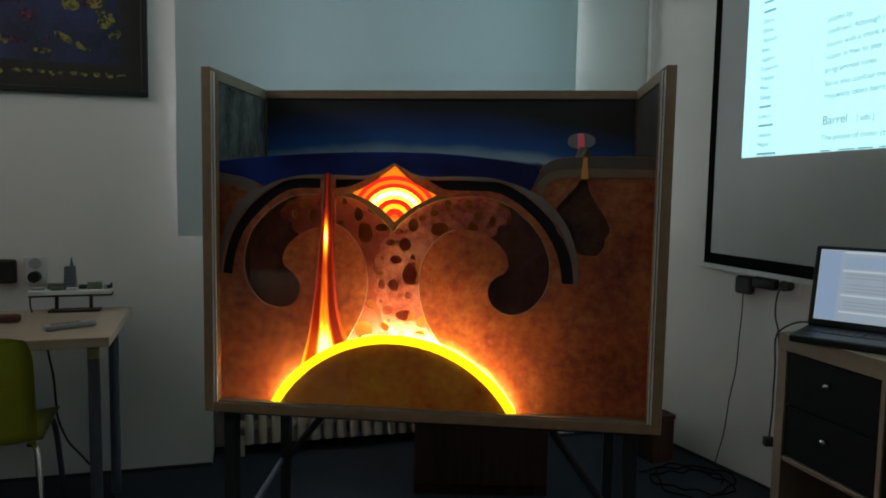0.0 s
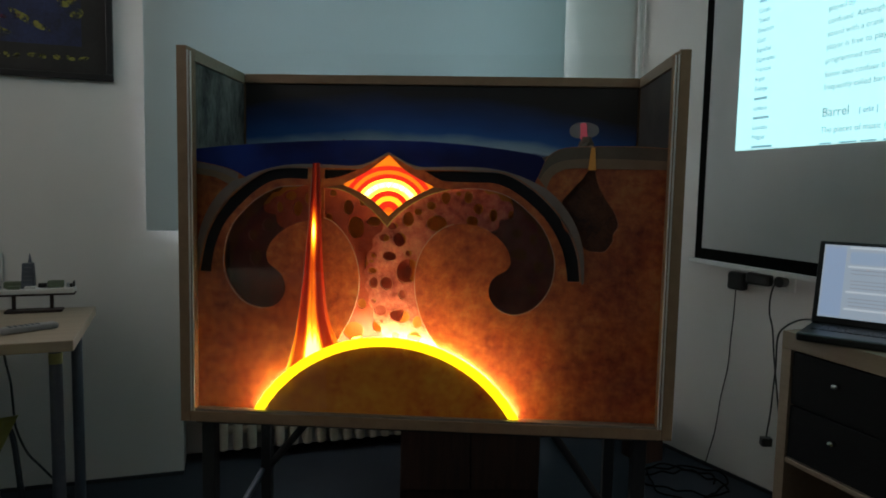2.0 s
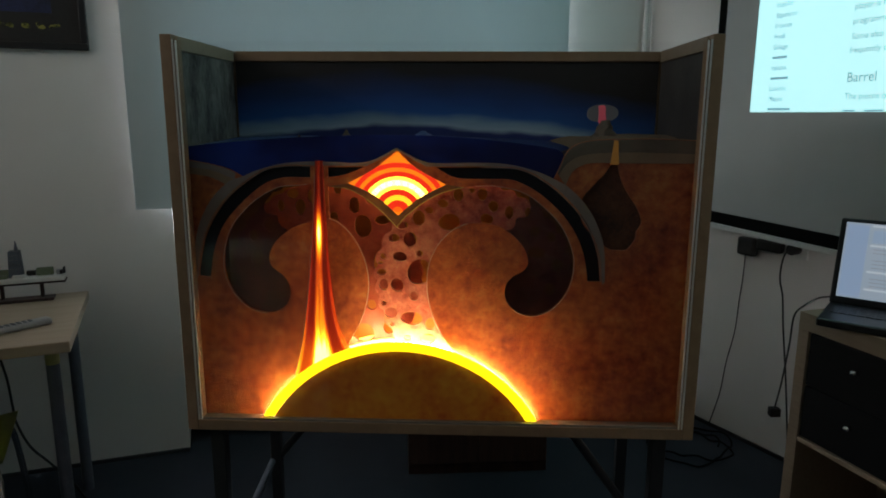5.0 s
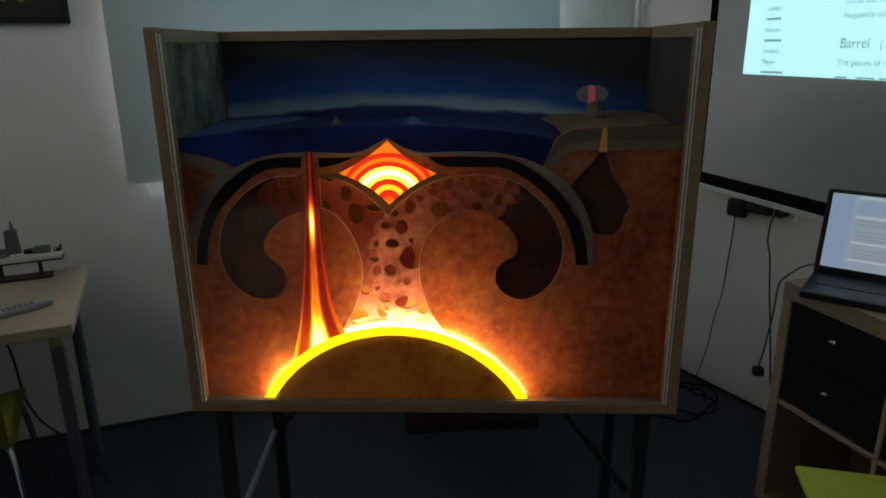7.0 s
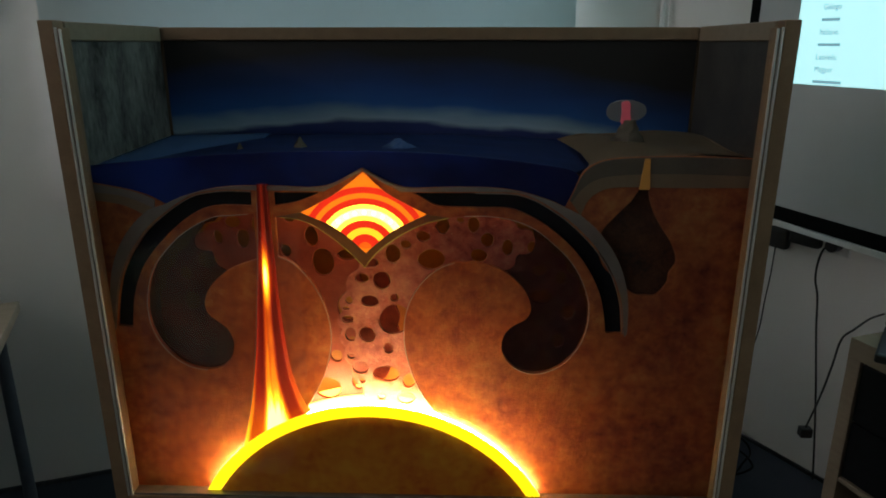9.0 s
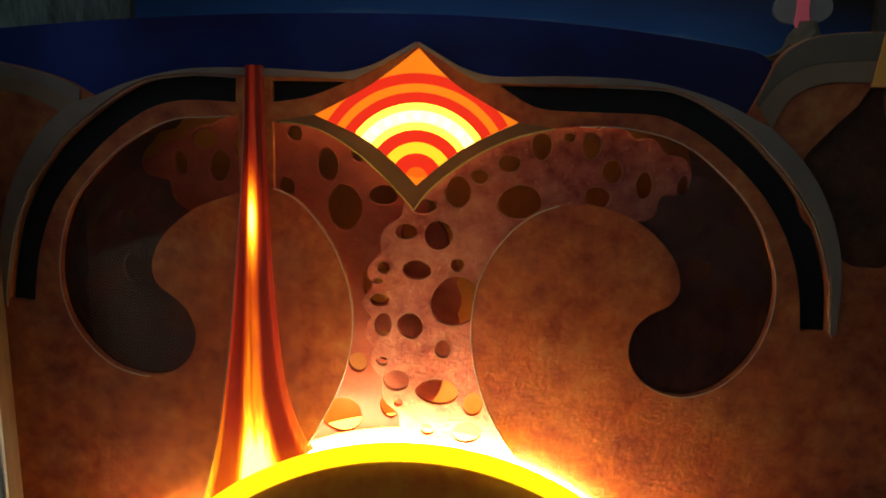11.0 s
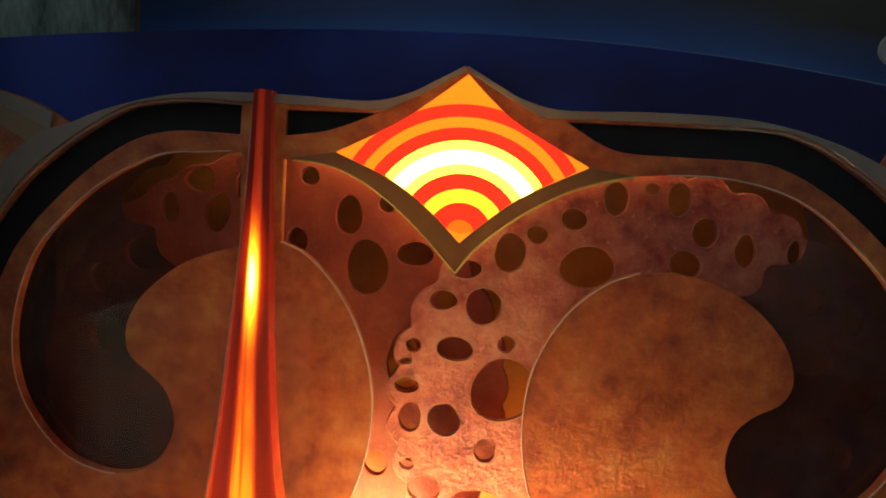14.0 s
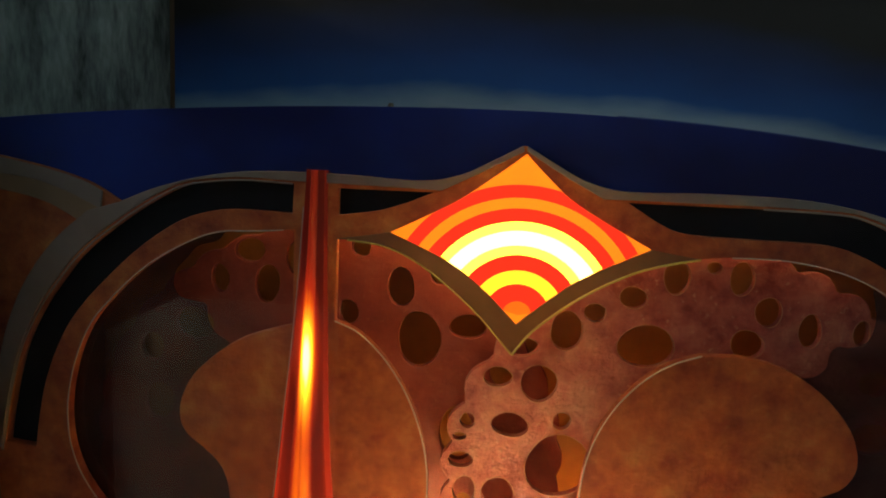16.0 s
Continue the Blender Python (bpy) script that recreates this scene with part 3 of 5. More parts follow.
CRUST_TOP = [(37.9, 125.0), (34.4, 126.5), (29.5, 127.9), (24.3, 128.6), (16.7, 128.7), (9.2, 128.5), (5.5, 129.3), (2.9, 130.6), (0.2, 132.1)]
LAND_TOP = [(72.6, 134.2), (61.8, 134.6), (52.0, 134.5), (45.5, 134.0), (42.3, 132.8), (40.5, 130.9), (39.7, 129.0), (38.6, 126.4)]
LAND_TOP_L = [(-39.6, 126.0), (-41.5, 126.9), (-45.6, 128.0), (-52.4, 129.2)]
V_LEFT = [(-16.9, 122.7), (-13.0, 122.4), (-9.9, 121.3), (-6.8, 119.3), (-3.6, 116.6), (-1.4, 114.3), (0.0, 112.8)]
V_RIGHT = [(0.0, 112.8), (1.5, 114.9), (3.9, 117.1), (6.8, 119.2), (10.3, 121.1), (13.2, 122.1), (16.2, 122.8)]
BOW = [(19.0, 123.1), (23.3, 123.15), (27.4, 122.6), (30.6, 121.6), (33.3, 120.1), (36.1, 117.8), (38.8, 115.2), (40.9, 112.3), (42.4, 109.2), (43.4, 106.0), (43.6, 102.9), (43.2, 99.8),
       (42.1, 96.7), (40.1, 93.8), (37.4, 91.6), (33.9, 90.5), (30.6, 91.1), (28.0, 93.1), (26.8, 95.8), (27.2, 98.8), (28.9, 100.8), (31.3, 102.2), (32.3, 104.4),
       (31.5, 107.4), (29.5, 110.0), (26.9, 112.1), (24.0, 113.4), (20.8, 114.0)]
COLUMN = [(17.3, 113.9), (14.4, 112.7), (11.6, 110.4), (9.3, 107.2), (7.8, 103.3), (7.3, 98.6), (7.8, 93.9), (9.3, 88.8), (11.6, 84.3), (14.5, 80.2), (16.0, 77.5)]
COLUMN_L = [(-16.9, 114.8), (-14.4, 113.7), (-11.8, 111.2), (-9.5, 107.6), (-7.9, 103.2), (-7.3, 98.6), (-7.8, 94.0), (-9.2, 89.4), (-11.8, 84.2), (-14.0, 80.2), (-15.0, 78.2)]
SLAB_OUT = [(50.3, 99.6), (50.1, 101.4), (49.6, 105.2), (48.4, 109.2), (46.6, 113.1), (43.9, 116.9), (41.2, 119.8), (38.3, 122.4), (35.6, 124.3), (32.9, 125.9), (30.2, 127.0), (27.5, 127.5), (21.1, 127.6)]
SLAB_IN = [(21.2, 124.8), (27.2, 124.7), (30.1, 123.9), (32.9, 122.5), (35.7, 120.6), (38.4, 118.3), (41.0, 115.6), (43.3, 112.3), (45.1, 108.7), (46.2, 105.2), (46.8, 102.0), (47.1, 99.6)]

BOW_L = [(-19.0, 123.1), (-22.0, 123.2), (-25.4, 122.9), (-27.5, 122.8), (-29.8, 122.2), (-32.8, 120.7), (-35.6, 118.8), (-37.6, 117.0), (-39.3, 115.2), (-40.8, 113.4), (-42.1, 111.0), (-43.1, 108.1), (-43.7, 105.0), (-43.8, 102.5), (-43.5, 99.9), (-42.5, 97.0), (-40.5, 94.0), (-37.9, 91.7), (-35.0, 90.6), (-32.7, 90.4), (-30.3, 91.0), (-28.2, 92.8), (-27.2, 95.2), (-27.3, 97.3), (-28.2, 99.4), (-30.0, 101.1), (-31.5, 102.3), (-32.2, 103.9), (-32.0, 106.0), (-30.7, 108.5), (-28.1, 111.0), (-25.3, 112.7), (-20.8, 114.2)]
SLAB_OUT_L = [(-50.5, 99.8), (-50.0, 102.8), (-49.2, 106.5), (-48.0, 110.4), (-46.0, 114.3), (-43.8, 117.4), (-41.9, 119.7), (-39.4, 121.9), (-36.3, 124.2), (-33.6, 125.9), (-31.4, 126.9), (-28.9, 127.4), (-25.5, 127.7), (-21.1, 127.6)]
SLAB_IN_L = [(-21.2, 124.8), (-26.4, 124.9), (-29.4, 124.5), (-31.9, 123.6), (-34.3, 122.1), (-36.7, 120.2), (-39.3, 117.7), (-41.7, 115.1), (-43.6, 112.5), (-45.1, 109.4), (-46.2, 106.2), (-46.9, 102.8), (-47.4, 99.5)]


def fine(pts, steps=6):
    return rounded(pts, steps, closed=False)


def chain(*lines):
    out = []
    for line in lines:
        for p in line:
            if not out or (p - out[-1]).length > 1e-4:
                out.append(p)
    if (out[0] - out[-1]).length < 1e-4:
        out.pop()
    return out


outline = chain(straight([(-52.4, 62.2), (72.6, 62.2)]), fine(LAND_TOP), fine(CRUST_TOP), fine(mirrored(CRUST_TOP)[::-1]), fine(LAND_TOP_L))
left_opening = chain(straight([(-21.0, 123.2)]), fine(BOW_L[1:]), straight([(-21.0, 114.2)]))
main_opening = chain(fine(V_LEFT), fine(V_RIGHT), fine(BOW), fine(COLUMN), fine(COLUMN_L)[::-1])
slab_left = chain(fine(SLAB_OUT_L), fine(SLAB_IN_L))
slab_right = chain(fine(SLAB_OUT), straight([(9.5, 127.5)]), fine([(12.2, 125.9), (15.0, 124.95), *SLAB_IN]))
slab_mid = chain(straight([(-16.9, 127.4), (-8.0, 127.5)]), fine([(-10.5, 126.4), (-13.2, 125.5), (-16.9, 124.9)]))
chamber = chain(straight([(51.3, 128.4)]), fine([(50.1, 126.3), (47.6, 123.6), (45.0, 120.4), (44.6, 117.0), (45.6, 113.8), (47.2, 112.0), (49.2, 110.0), (52.0, 107.9), (54.5, 107.6),
                (56.4, 107.8), (58.2, 110.2), (58.4, 112.2), (59.5, 114.4), (58.5, 117.6), (56.2, 121.0), (54.4, 124.0), (53.5, 126.4)]), straight([(53.1, 128.4)]))
plate("mantle_panel", [outline, left_opening, main_opening, slab_left, slab_right, slab_mid, chamber], 0.010, 0.0, MANTLE, model, "mottled orange-brown painted mantle")
for loop in (slab_left, slab_right, slab_mid):
    plate("slab_inlay", [loop], 0.004, 0.0085, SLAB, model, "recessed black ocean slab")
CHAMBER = painted("painted_magma", [(0.045, 0.018, 0.010), (0.12, 0.040, 0.016), (0.19, 0.075, 0.030)], 22, (0.22, 0.11, 0.04), 0.6, 0.8, (0.38, 0.62))
plate("magma_chamber", [chamber], 0.004, 0.0085, CHAMBER, model, "recessed dark magma chamber")
plate("conduit", [chain(straight([(51.2, 128.5), (53.2, 128.5)]), straight([(52.95, 131.5), (52.8, 134.2), (51.8, 134.2), (51.5, 131.5)]))], 0.006, -0.004, AMBER_PIECE, model, "amber volcanic conduit")

# raised bands of crust and land
band = chain(fine(CRUST_TOP[::-1]), fine([(40.9, 123.5), (44.4, 120.4), (47.6, 116.2), (49.9, 111.2), (51.0, 106.0), (51.3, 99.6)]), straight([(50.8, 98.9)]),
             fine([(x + 0.25, z + 0.25) for x, z in SLAB_OUT]), straight([(9.4, 127.75), (7.3, 127.7), (4.0, 129.4), (0.2, 131.6)]))
band_l = chain(fine(mirrored(CRUST_TOP)[::-1]), fine([(-41.1, 124.0), (-44.7, 120.8), (-47.8, 116.5), (-50.0, 111.3), (-51.0, 106.0), (-51.3, 99.6)]), straight([(-50.8, 98.9)]),
               fine([(x - 0.25, z + 0.25) for x, z in SLAB_OUT_L]), straight([(-9.4, 127.75), (-7.3, 127.7), (-4.0, 129.4), (0.0, 131.6)]))
plate("ocean_crust", [band], 0.003, -0.003, CRUST, model, "grey ocean crust band")
plate("ocean_crust", [band_l], 0.003, -0.003, CRUST, model, "grey ocean crust band")
LAND_MID = [(72.5, 131.0), (60.0, 131.4), (51.3, 131.3), (45.8, 130.9), (42.8, 130.0), (40.6, 128.3), (39.0, 125.9)]
LAND_LOW = [(72.5, 128.9), (57.0, 128.8), (51.0, 128.9), (46.0, 128.7), (43.2, 127.5), (41.8, 125.9), (40.8, 123.4)]
plate("land_layer", [chain(fine([(x, z - 0.1) for x, z in LAND_TOP]), fine(LAND_MID[::-1]))], 0.0024, -0.0026, LAND_DARK, model, "grey-brown top layer of land")
plate("land_layer", [chain(fine(LAND_MID), fine(LAND_LOW[::-1]))], 0.0018, -0.0020, LAND_TAN, model, "tan lower layer of land")
L_MID = [(-39.8, 124.2), (-42.4, 125.4), (-44.3, 126.1), (-47.0, 126.8), (-52.3, 127.3)]
L_LOW = [(-41.6, 122.7), (-44.0, 124.0), (-46.0, 124.8), (-49.0, 125.4), (-52.3, 125.7)]
plate("land_layer", [chain(fine([(x, z - 0.1) for x, z in LAND_TOP_L]), fine(L_MID[::-1]))], 0.0024, -0.0026, CRUST, model, "grey top layer of land")
plate("land_layer", [chain(fine(L_MID), fine(L_LOW[::-1]))], 0.0018, -0.0020, LAND_TAN, model, "tan lower layer of land")

# wedge of crust under the ridge, and tubes along the cut edges
D_LOW_R = [(0.2, 115.7), (3.0, 118.2), (6.3, 120.6), (11.9, 123.4)]
D_LOW_L = [(-11.9, 123.6), (-6.4, 121.2), (-2.7, 118.5), (0.2, 115.7)]
D_UP_R = [(11.9, 123.4), (5.4, 126.9), (2.7, 129.0), (0.2, 131.4)]
D_UP_L = [(0.2, 131.4), (-2.6, 129.2), (-6.1, 126.7), (-11.9, 123.6)]
wedge = chain(fine(V_LEFT), fine(V_RIGHT), fine(D_LOW_R)[::-1], fine(D_LOW_L)[::-1])
plate("ridge_wedge", [wedge], 0.003, -0.003, OLIVE, model, "olive-brown wedge below the ridge")


def edge(pts, r, material, y=-0.001, label=""):
    tube("cut_edge", [(p[0], y, p[1]) for p in pts], r, material, model, label, res=1)


edge(fine(V_LEFT)[2:], 0.0009, RIM_GREEN, -0.0035, "yellow-green cut edge")
edge(fine(V_RIGHT), 0.0012, RIM_GREEN, -0.0035, "yellow-green cut edge")
# pale tubes put the highlights of these cut edges into colour
edge(fine(COLUMN)[:-8], 0.0009, RIM)
edge(fine(COLUMN_L)[:-8], 0.0009, RIM)
edge(fine(BOW)[:100], 0.0008, RIM)
edge(fine(BOW_L[1:])[:108], 0.0008, RIM)
edge(fine(SLAB_OUT), 0.0010, CRUST, -0.004)
edge(fine(SLAB_OUT_L), 0.0010, CRUST, -0.004)

# the two perforated convection discs behind the panel
DISC_R, DISC_C = 24.6, (18.8, 98.6)


def disc(cx, cz, holes, y, material, label, scallop, rims):
    rim = []
    n = 220
    for i in range(n):
        a = 2 * math.pi * i / n
        r = DISC_R + scallop * (abs(math.sin(a * 17 + 0.4 * math.sin(a * 6))) - 0.5) * 1.5 + scallop * 0.35 * math.sin(a * 5)
        rim.append(Vector((cx + r * math.cos(a), cz + r * math.sin(a))) / 100)
    loops = [rim]
    for i, (x, z, rx, rz) in enumerate(holes):
        loops.append(ellipse(x, z, rx, rz, 0.0, 22, 0.045))
    ob = plate("convection_disc", loops, 0.009, y, material, model, label, 0.0008)
    if rims:
        for loop in loops[1:]:
            # paler tube stands in for the lit edge of the hole
            tube("hole_rim", [(p[0], y + 0.0002, p[1]) for p in loop], 0.0004, RIM_ROCK, ob, "", True, 1)
    return ob


# holes by angle, distance from the axle, and half width and height
RIGHT_HOLES = [(212, 18.3, 2.9, 1.7), (201.8, 22.4, 1.8, 1.4), (194.4, 23.4, 0.8, 0.6), (182.8, 19.2, 1.7, 1.7), (182.3, 22.6, 1.2, 1.5), (174.2, 23.2, 1.2, 0.9), (169.6, 13.7, 3.3, 3.2), (168.4, 23.8, 0.7, 0.4),
               (164, 23.5, 0.8, 0.8), (161, 19.5, 1.8, 1.3), (150.7, 22.8, 1.5, 1.0), (145.8, 19.2, 1.7, 2.0), (141.2, 22.9, 1.6, 1.0), (130, 21.2, 1.6, 1.9), (121.3, 21.3, 1.1, 0.9), (111.7, 16.4, 2.6, 2.2),
               (111, 21.3, 1.3, 1.1), (99.8, 22.4, 1.3, 1.6), (91.2, 23.2, 0.7, 0.6), (84.6, 22.4, 1.1, 1.7)]
RIGHT_HOLES += [(78.7, 16.4, 1.6, 1.4), (76, 19.9, 1.2, 1.5), (63.8, 19.8, 1.1, 1.6), (53.3, 22.3, 0.8, 1.2), (41, 20.0, 1.5, 1.2), (31, 22.6, 1.1, 1.4), (26, 17.5, 2.2, 1.6), (12, 21.5, 1.4, 1.7), (355, 19.5, 1.3, 1.6),
                (338, 22.0, 1.2, 1.5), (318, 19.0, 2.0, 1.6), (233, 19.1, 1.8, 1.5), (222, 22.4, 0.9, 0.8), (226, 15.6, 1.3, 1.6), (243, 22.6, 1.4, 1.1), (209, 23.4, 0.6, 0.6), (194.5, 15.4, 1.0, 1.3), (152, 15.2, 0.9, 0.9)]
LEFT_HOLES = [(121.4, 21.8, 0.9, 1.5), (110.7, 23.2, 1.6, 1.2), (109.1, 19.4, 1.3, 2.0), (82.2, 16.1, 1.0, 1.3), (81.8, 22.9, 1.0, 0.9), (68.5, 20.3, 1.3, 2.1), (60.9, 23.2, 0.9, 0.9), (54.9, 16.6, 2.3, 2.8), (46.5, 21.0, 1.8, 1.3),
              (15.5, 14.4, 1.8, 2.9), (343, 15.6, 1.2, 1.9), (302, 17.3, 2.7, 2.6), (320, 20.5, 1.3, 1.6), (99, 21.4, 1.1, 1.7), (136, 19.6, 2.0, 1.8), (150, 21.6, 1.2, 1.6), (165, 18.6, 1.7, 2.1), (328, 13.4, 1.3, 1.3), (30, 21.0, 1.2, 1.5)]


def turned(c, holes):
    return [(c[0] + r * math.cos(math.radians(a)), c[1] + r * math.sin(math.radians(a)), rx, rz) for a, r, rx, rz in holes]


disc(*DISC_C, turned(DISC_C, RIGHT_HOLES), 0.021, ROCK, "pale orange-pink perforated rock disc", 0.72, True)
disc(-DISC_C[0], DISC_C[1], turned((-DISC_C[0], DISC_C[1]), LEFT_HOLES), 0.048, ROCK_SHADED, "red-brown perforated rock disc, shade put into its colour", 0.4, False)
block("amber_backing", (-0.46, 0.100, 0.70), (0.47, 0.104, 1.25), AMBER, model, "amber backing board behind the discs")

# dark translucent sheets added to darken the outer ends of the two commas
FILM = bpy.data.materials.new("dark_comma_sheet")
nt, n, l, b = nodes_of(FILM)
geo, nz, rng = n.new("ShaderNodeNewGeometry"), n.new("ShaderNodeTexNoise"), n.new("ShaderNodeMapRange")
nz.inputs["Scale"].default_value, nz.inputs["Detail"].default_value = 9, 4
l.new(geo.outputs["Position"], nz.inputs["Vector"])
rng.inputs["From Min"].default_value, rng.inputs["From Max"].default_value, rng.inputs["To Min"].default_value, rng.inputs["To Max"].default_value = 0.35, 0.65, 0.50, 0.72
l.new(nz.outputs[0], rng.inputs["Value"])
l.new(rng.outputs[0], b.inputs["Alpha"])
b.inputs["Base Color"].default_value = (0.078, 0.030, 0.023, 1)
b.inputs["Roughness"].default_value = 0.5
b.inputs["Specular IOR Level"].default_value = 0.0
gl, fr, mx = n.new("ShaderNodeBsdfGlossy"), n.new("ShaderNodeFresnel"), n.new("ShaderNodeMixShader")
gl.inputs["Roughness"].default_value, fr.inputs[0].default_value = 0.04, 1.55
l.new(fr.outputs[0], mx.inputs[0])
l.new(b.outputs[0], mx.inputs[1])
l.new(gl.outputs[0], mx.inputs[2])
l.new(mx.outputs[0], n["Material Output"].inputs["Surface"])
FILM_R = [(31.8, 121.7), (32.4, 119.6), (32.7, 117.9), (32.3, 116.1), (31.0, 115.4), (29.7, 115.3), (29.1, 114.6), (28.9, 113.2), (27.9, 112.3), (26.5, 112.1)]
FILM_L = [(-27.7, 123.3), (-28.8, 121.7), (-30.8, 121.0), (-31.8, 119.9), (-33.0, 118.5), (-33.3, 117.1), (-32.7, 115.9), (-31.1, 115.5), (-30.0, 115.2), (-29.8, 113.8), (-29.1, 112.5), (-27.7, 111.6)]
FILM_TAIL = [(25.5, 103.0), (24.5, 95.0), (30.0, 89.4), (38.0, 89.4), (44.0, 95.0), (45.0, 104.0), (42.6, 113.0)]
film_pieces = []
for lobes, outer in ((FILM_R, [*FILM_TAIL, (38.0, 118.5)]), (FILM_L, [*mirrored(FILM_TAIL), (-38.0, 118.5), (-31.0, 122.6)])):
    film_pieces.append(plate("dark_comma_sheet", [chain(fine(lobes), straight(outer))], 0.001, 0.0120, FILM, model, "glossy dark translucent sheet over the outer rock", 0.0001))

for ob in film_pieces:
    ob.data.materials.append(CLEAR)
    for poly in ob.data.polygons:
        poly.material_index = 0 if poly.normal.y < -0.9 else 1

# unseen glow strips added behind the panel to brighten the discs from above
DISC_FILL = glow("disc_fill_strip", (1.0, 0.55, 0.22), DISC_FILL_E)
for y, thick, lines in ((0.0125, 0.006, (V_LEFT, V_RIGHT, [*V_RIGHT[-1:], *BOW[:4]])), (0.032, 0.014, (V_LEFT, [(x, z + 1.0) for x, z in BOW_L[1:5]]))):
    for pts in lines:
        line = fine([(x, z + 0.8) for x, z in pts])
        plate("hidden_disc_fill", [line + [Vector((p[0], p[1] + 0.003)) for p in line[::-1]]], thick, y, DISC_FILL, model, "warm fill strip added out of sight behind the panel", 0.0001)

# the core with its lit ring
CX, CZ, RI, RO = 0.3, 43.7, 37.9, 40.3


def arc(r, a0, a1, n=60):
    return [Vector((CX + r * math.cos(math.radians(a0 + (a1 - a0) * i / n)), CZ + r * math.sin(math.radians(a0 + (a1 - a0) * i / n)))) / 100 for i in range(n + 1)]


A_I = math.degrees(math.asin((63.45 - CZ) / RI))
A_O = math.degrees(math.asin((63.45 - CZ) / RO))
plate("core_dome", [arc(RI - 0.05, A_I, 180 - A_I)], 0.028, -0.0285, CORE, model, "dull golden painted core with a faint added glow")
plate("light_ring", [arc(RO, A_O, 180 - A_O) + arc(RI, A_I, 180 - A_I)[::-1]], 0.005, -0.027, RING, model, "glowing yellow ring round the core")
plate("led_strip", [arc(RO - 0.75, A_O, 180 - A_O) + arc(RO - 1.2, A_O, 180 - A_O)[::-1]], 0.0050, -0.0060, LED, model, "warm white light strip behind the ring", 0.0001)
# front strip for the white-hot glow; the two rear ones are added fills
for y, thick, material in ((0.003, 0.016, HOT), (0.032, 0.016, glow("rear_disc_fill", (1.0, 0.48, 0.12), HOT_E * 0.3)), (0.062, 0.030, glow("backing_fill", (1.0, 0.38, 0.06), HOT_E * 0.26))):
    plate("hot_light", [arc(RO - 1.4, 66, 114) + arc(RO - 2.2, 66, 114)[::-1]], thick, y, material, model, "hidden light strip under the column, rear ones added", 0.0001)

# the plume: a ridged, edge-lit spike
plume = new("plume")
plume.parent = model
plume["label"] = "glowing red and yellow mantle plume spike"
LEFT_EDGE = [(-19.9, 129.0), (-20.3, 121.0), (-20.9, 113.0), (-21.7, 105.0), (-22.5, 97.0), (-23.5, 89.8), (-24.6, 83.0), (-26.4, 75.5), (-28.2, 69.0)]
RIGHT_EDGE = [(-17.9, 129.0), (-17.75, 121.0), (-17.5, 113.0), (-17.2, 105.0), (-16.6, 97.0), (-15.7, 89.8), (-13.8, 83.7), (-11.0, 79.0), (-8.6, 76.0)]
le, re_ = fine(LEFT_EDGE, 8), fine(RIGHT_EDGE, 8)
FRACTIONS = [(0.0, 0.002), (0.10, -0.006), (0.26, -0.004), (0.37, -0.009), (0.47, -0.012), (0.57, -0.010), (0.66, -0.006), (0.92, -0.005), (1.0, 0.002)]
PLUME = plume_plastic("lit_plume_plastic",
                      [(0.0, 0.46), (0.05, 0.44), (0.09, 0.30), (0.24, 0.21), (0.30, 0.36), (0.34, 0.58), (0.43, 0.66), (0.48, 0.58), (0.52, 0.68), (0.61, 0.60), (0.65, 0.42), (0.70, 0.23), (0.86, 0.24), (0.92, 0.42), (1.0, 0.46)],
                      [(0.0, 0.95), (0.14, 0.72), (0.30, 0.50), (0.44, 0.42), (0.60, 0.32), (0.78, 0.20), (1.0, 0.13)], 0.72, 1.29,
                      [(-0.1925, 1.115, 0.016, 0.100, 0.88), (-0.203, 0.770, 0.050, 0.135, 0.50)])
for k in range(len(FRACTIONS) - 1):
    bm = bmesh.new()
    across, share = bm.loops.layers.uv.new("across"), {}
    rows = []
    for a, c in zip(le, re_):
        row = []
        for f, d in FRACTIONS[k:k + 2]:
            row.append(bm.verts.new((a[0] + (c[0] - a[0]) * f, d - 0.002, a[1] + (c[1] - a[1]) * f)))
            share[row[-1]] = f
        for f, d in FRACTIONS[k:k + 2][::-1]:
            row.append(bm.verts.new((a[0] + (c[0] - a[0]) * f, 0.004, a[1] + (c[1] - a[1]) * f)))
            share[row[-1]] = f
        rows.append(row)
    for r0, r1 in zip(rows, rows[1:]):
        for i in range(4):
            bm.faces.new((r0[i], r0[(i + 1) % 4], r1[(i + 1) % 4], r1[i]))
    bm.faces.new(rows[0][::-1])
    bm.faces.new(rows[-1])
    bmesh.ops.recalc_face_normals(bm, faces=bm.faces)
    for face in bm.faces:
        for corner in face.loops:
            corner[across].uv = (share[corner.vert], 0)
    part("facet", bm, PLUME, plume)
tube("edge_line", [(p[0] - 0.0004, -0.002, p[1]) for p in le[4:]], 0.0006, RIM, plume, "pale edge line", res=1)

# the ridge diamond: striped, back-lit
diamond = new("ridge_diamond")
diamond.parent = model
diamond["label"] = "back-lit diamond with red and orange arcs"
body = chain(fine(D_LOW_R), fine(D_UP_R), fine(D_UP_L), fine(D_LOW_L))
# arcs round a centre below the diamond, cut to its outline
AC = (0.2, 116.6)


def inside(p, poly):
    hit = False
    for a, c in zip(poly, poly[1:] + poly[:1]):
        if (a[1] > p[1]) != (c[1] > p[1]) and p[0] < (c[0] - a[0]) * (p[1] - a[1]) / (c[1] - a[1]) + a[0]:
            hit = not hit
    return hit


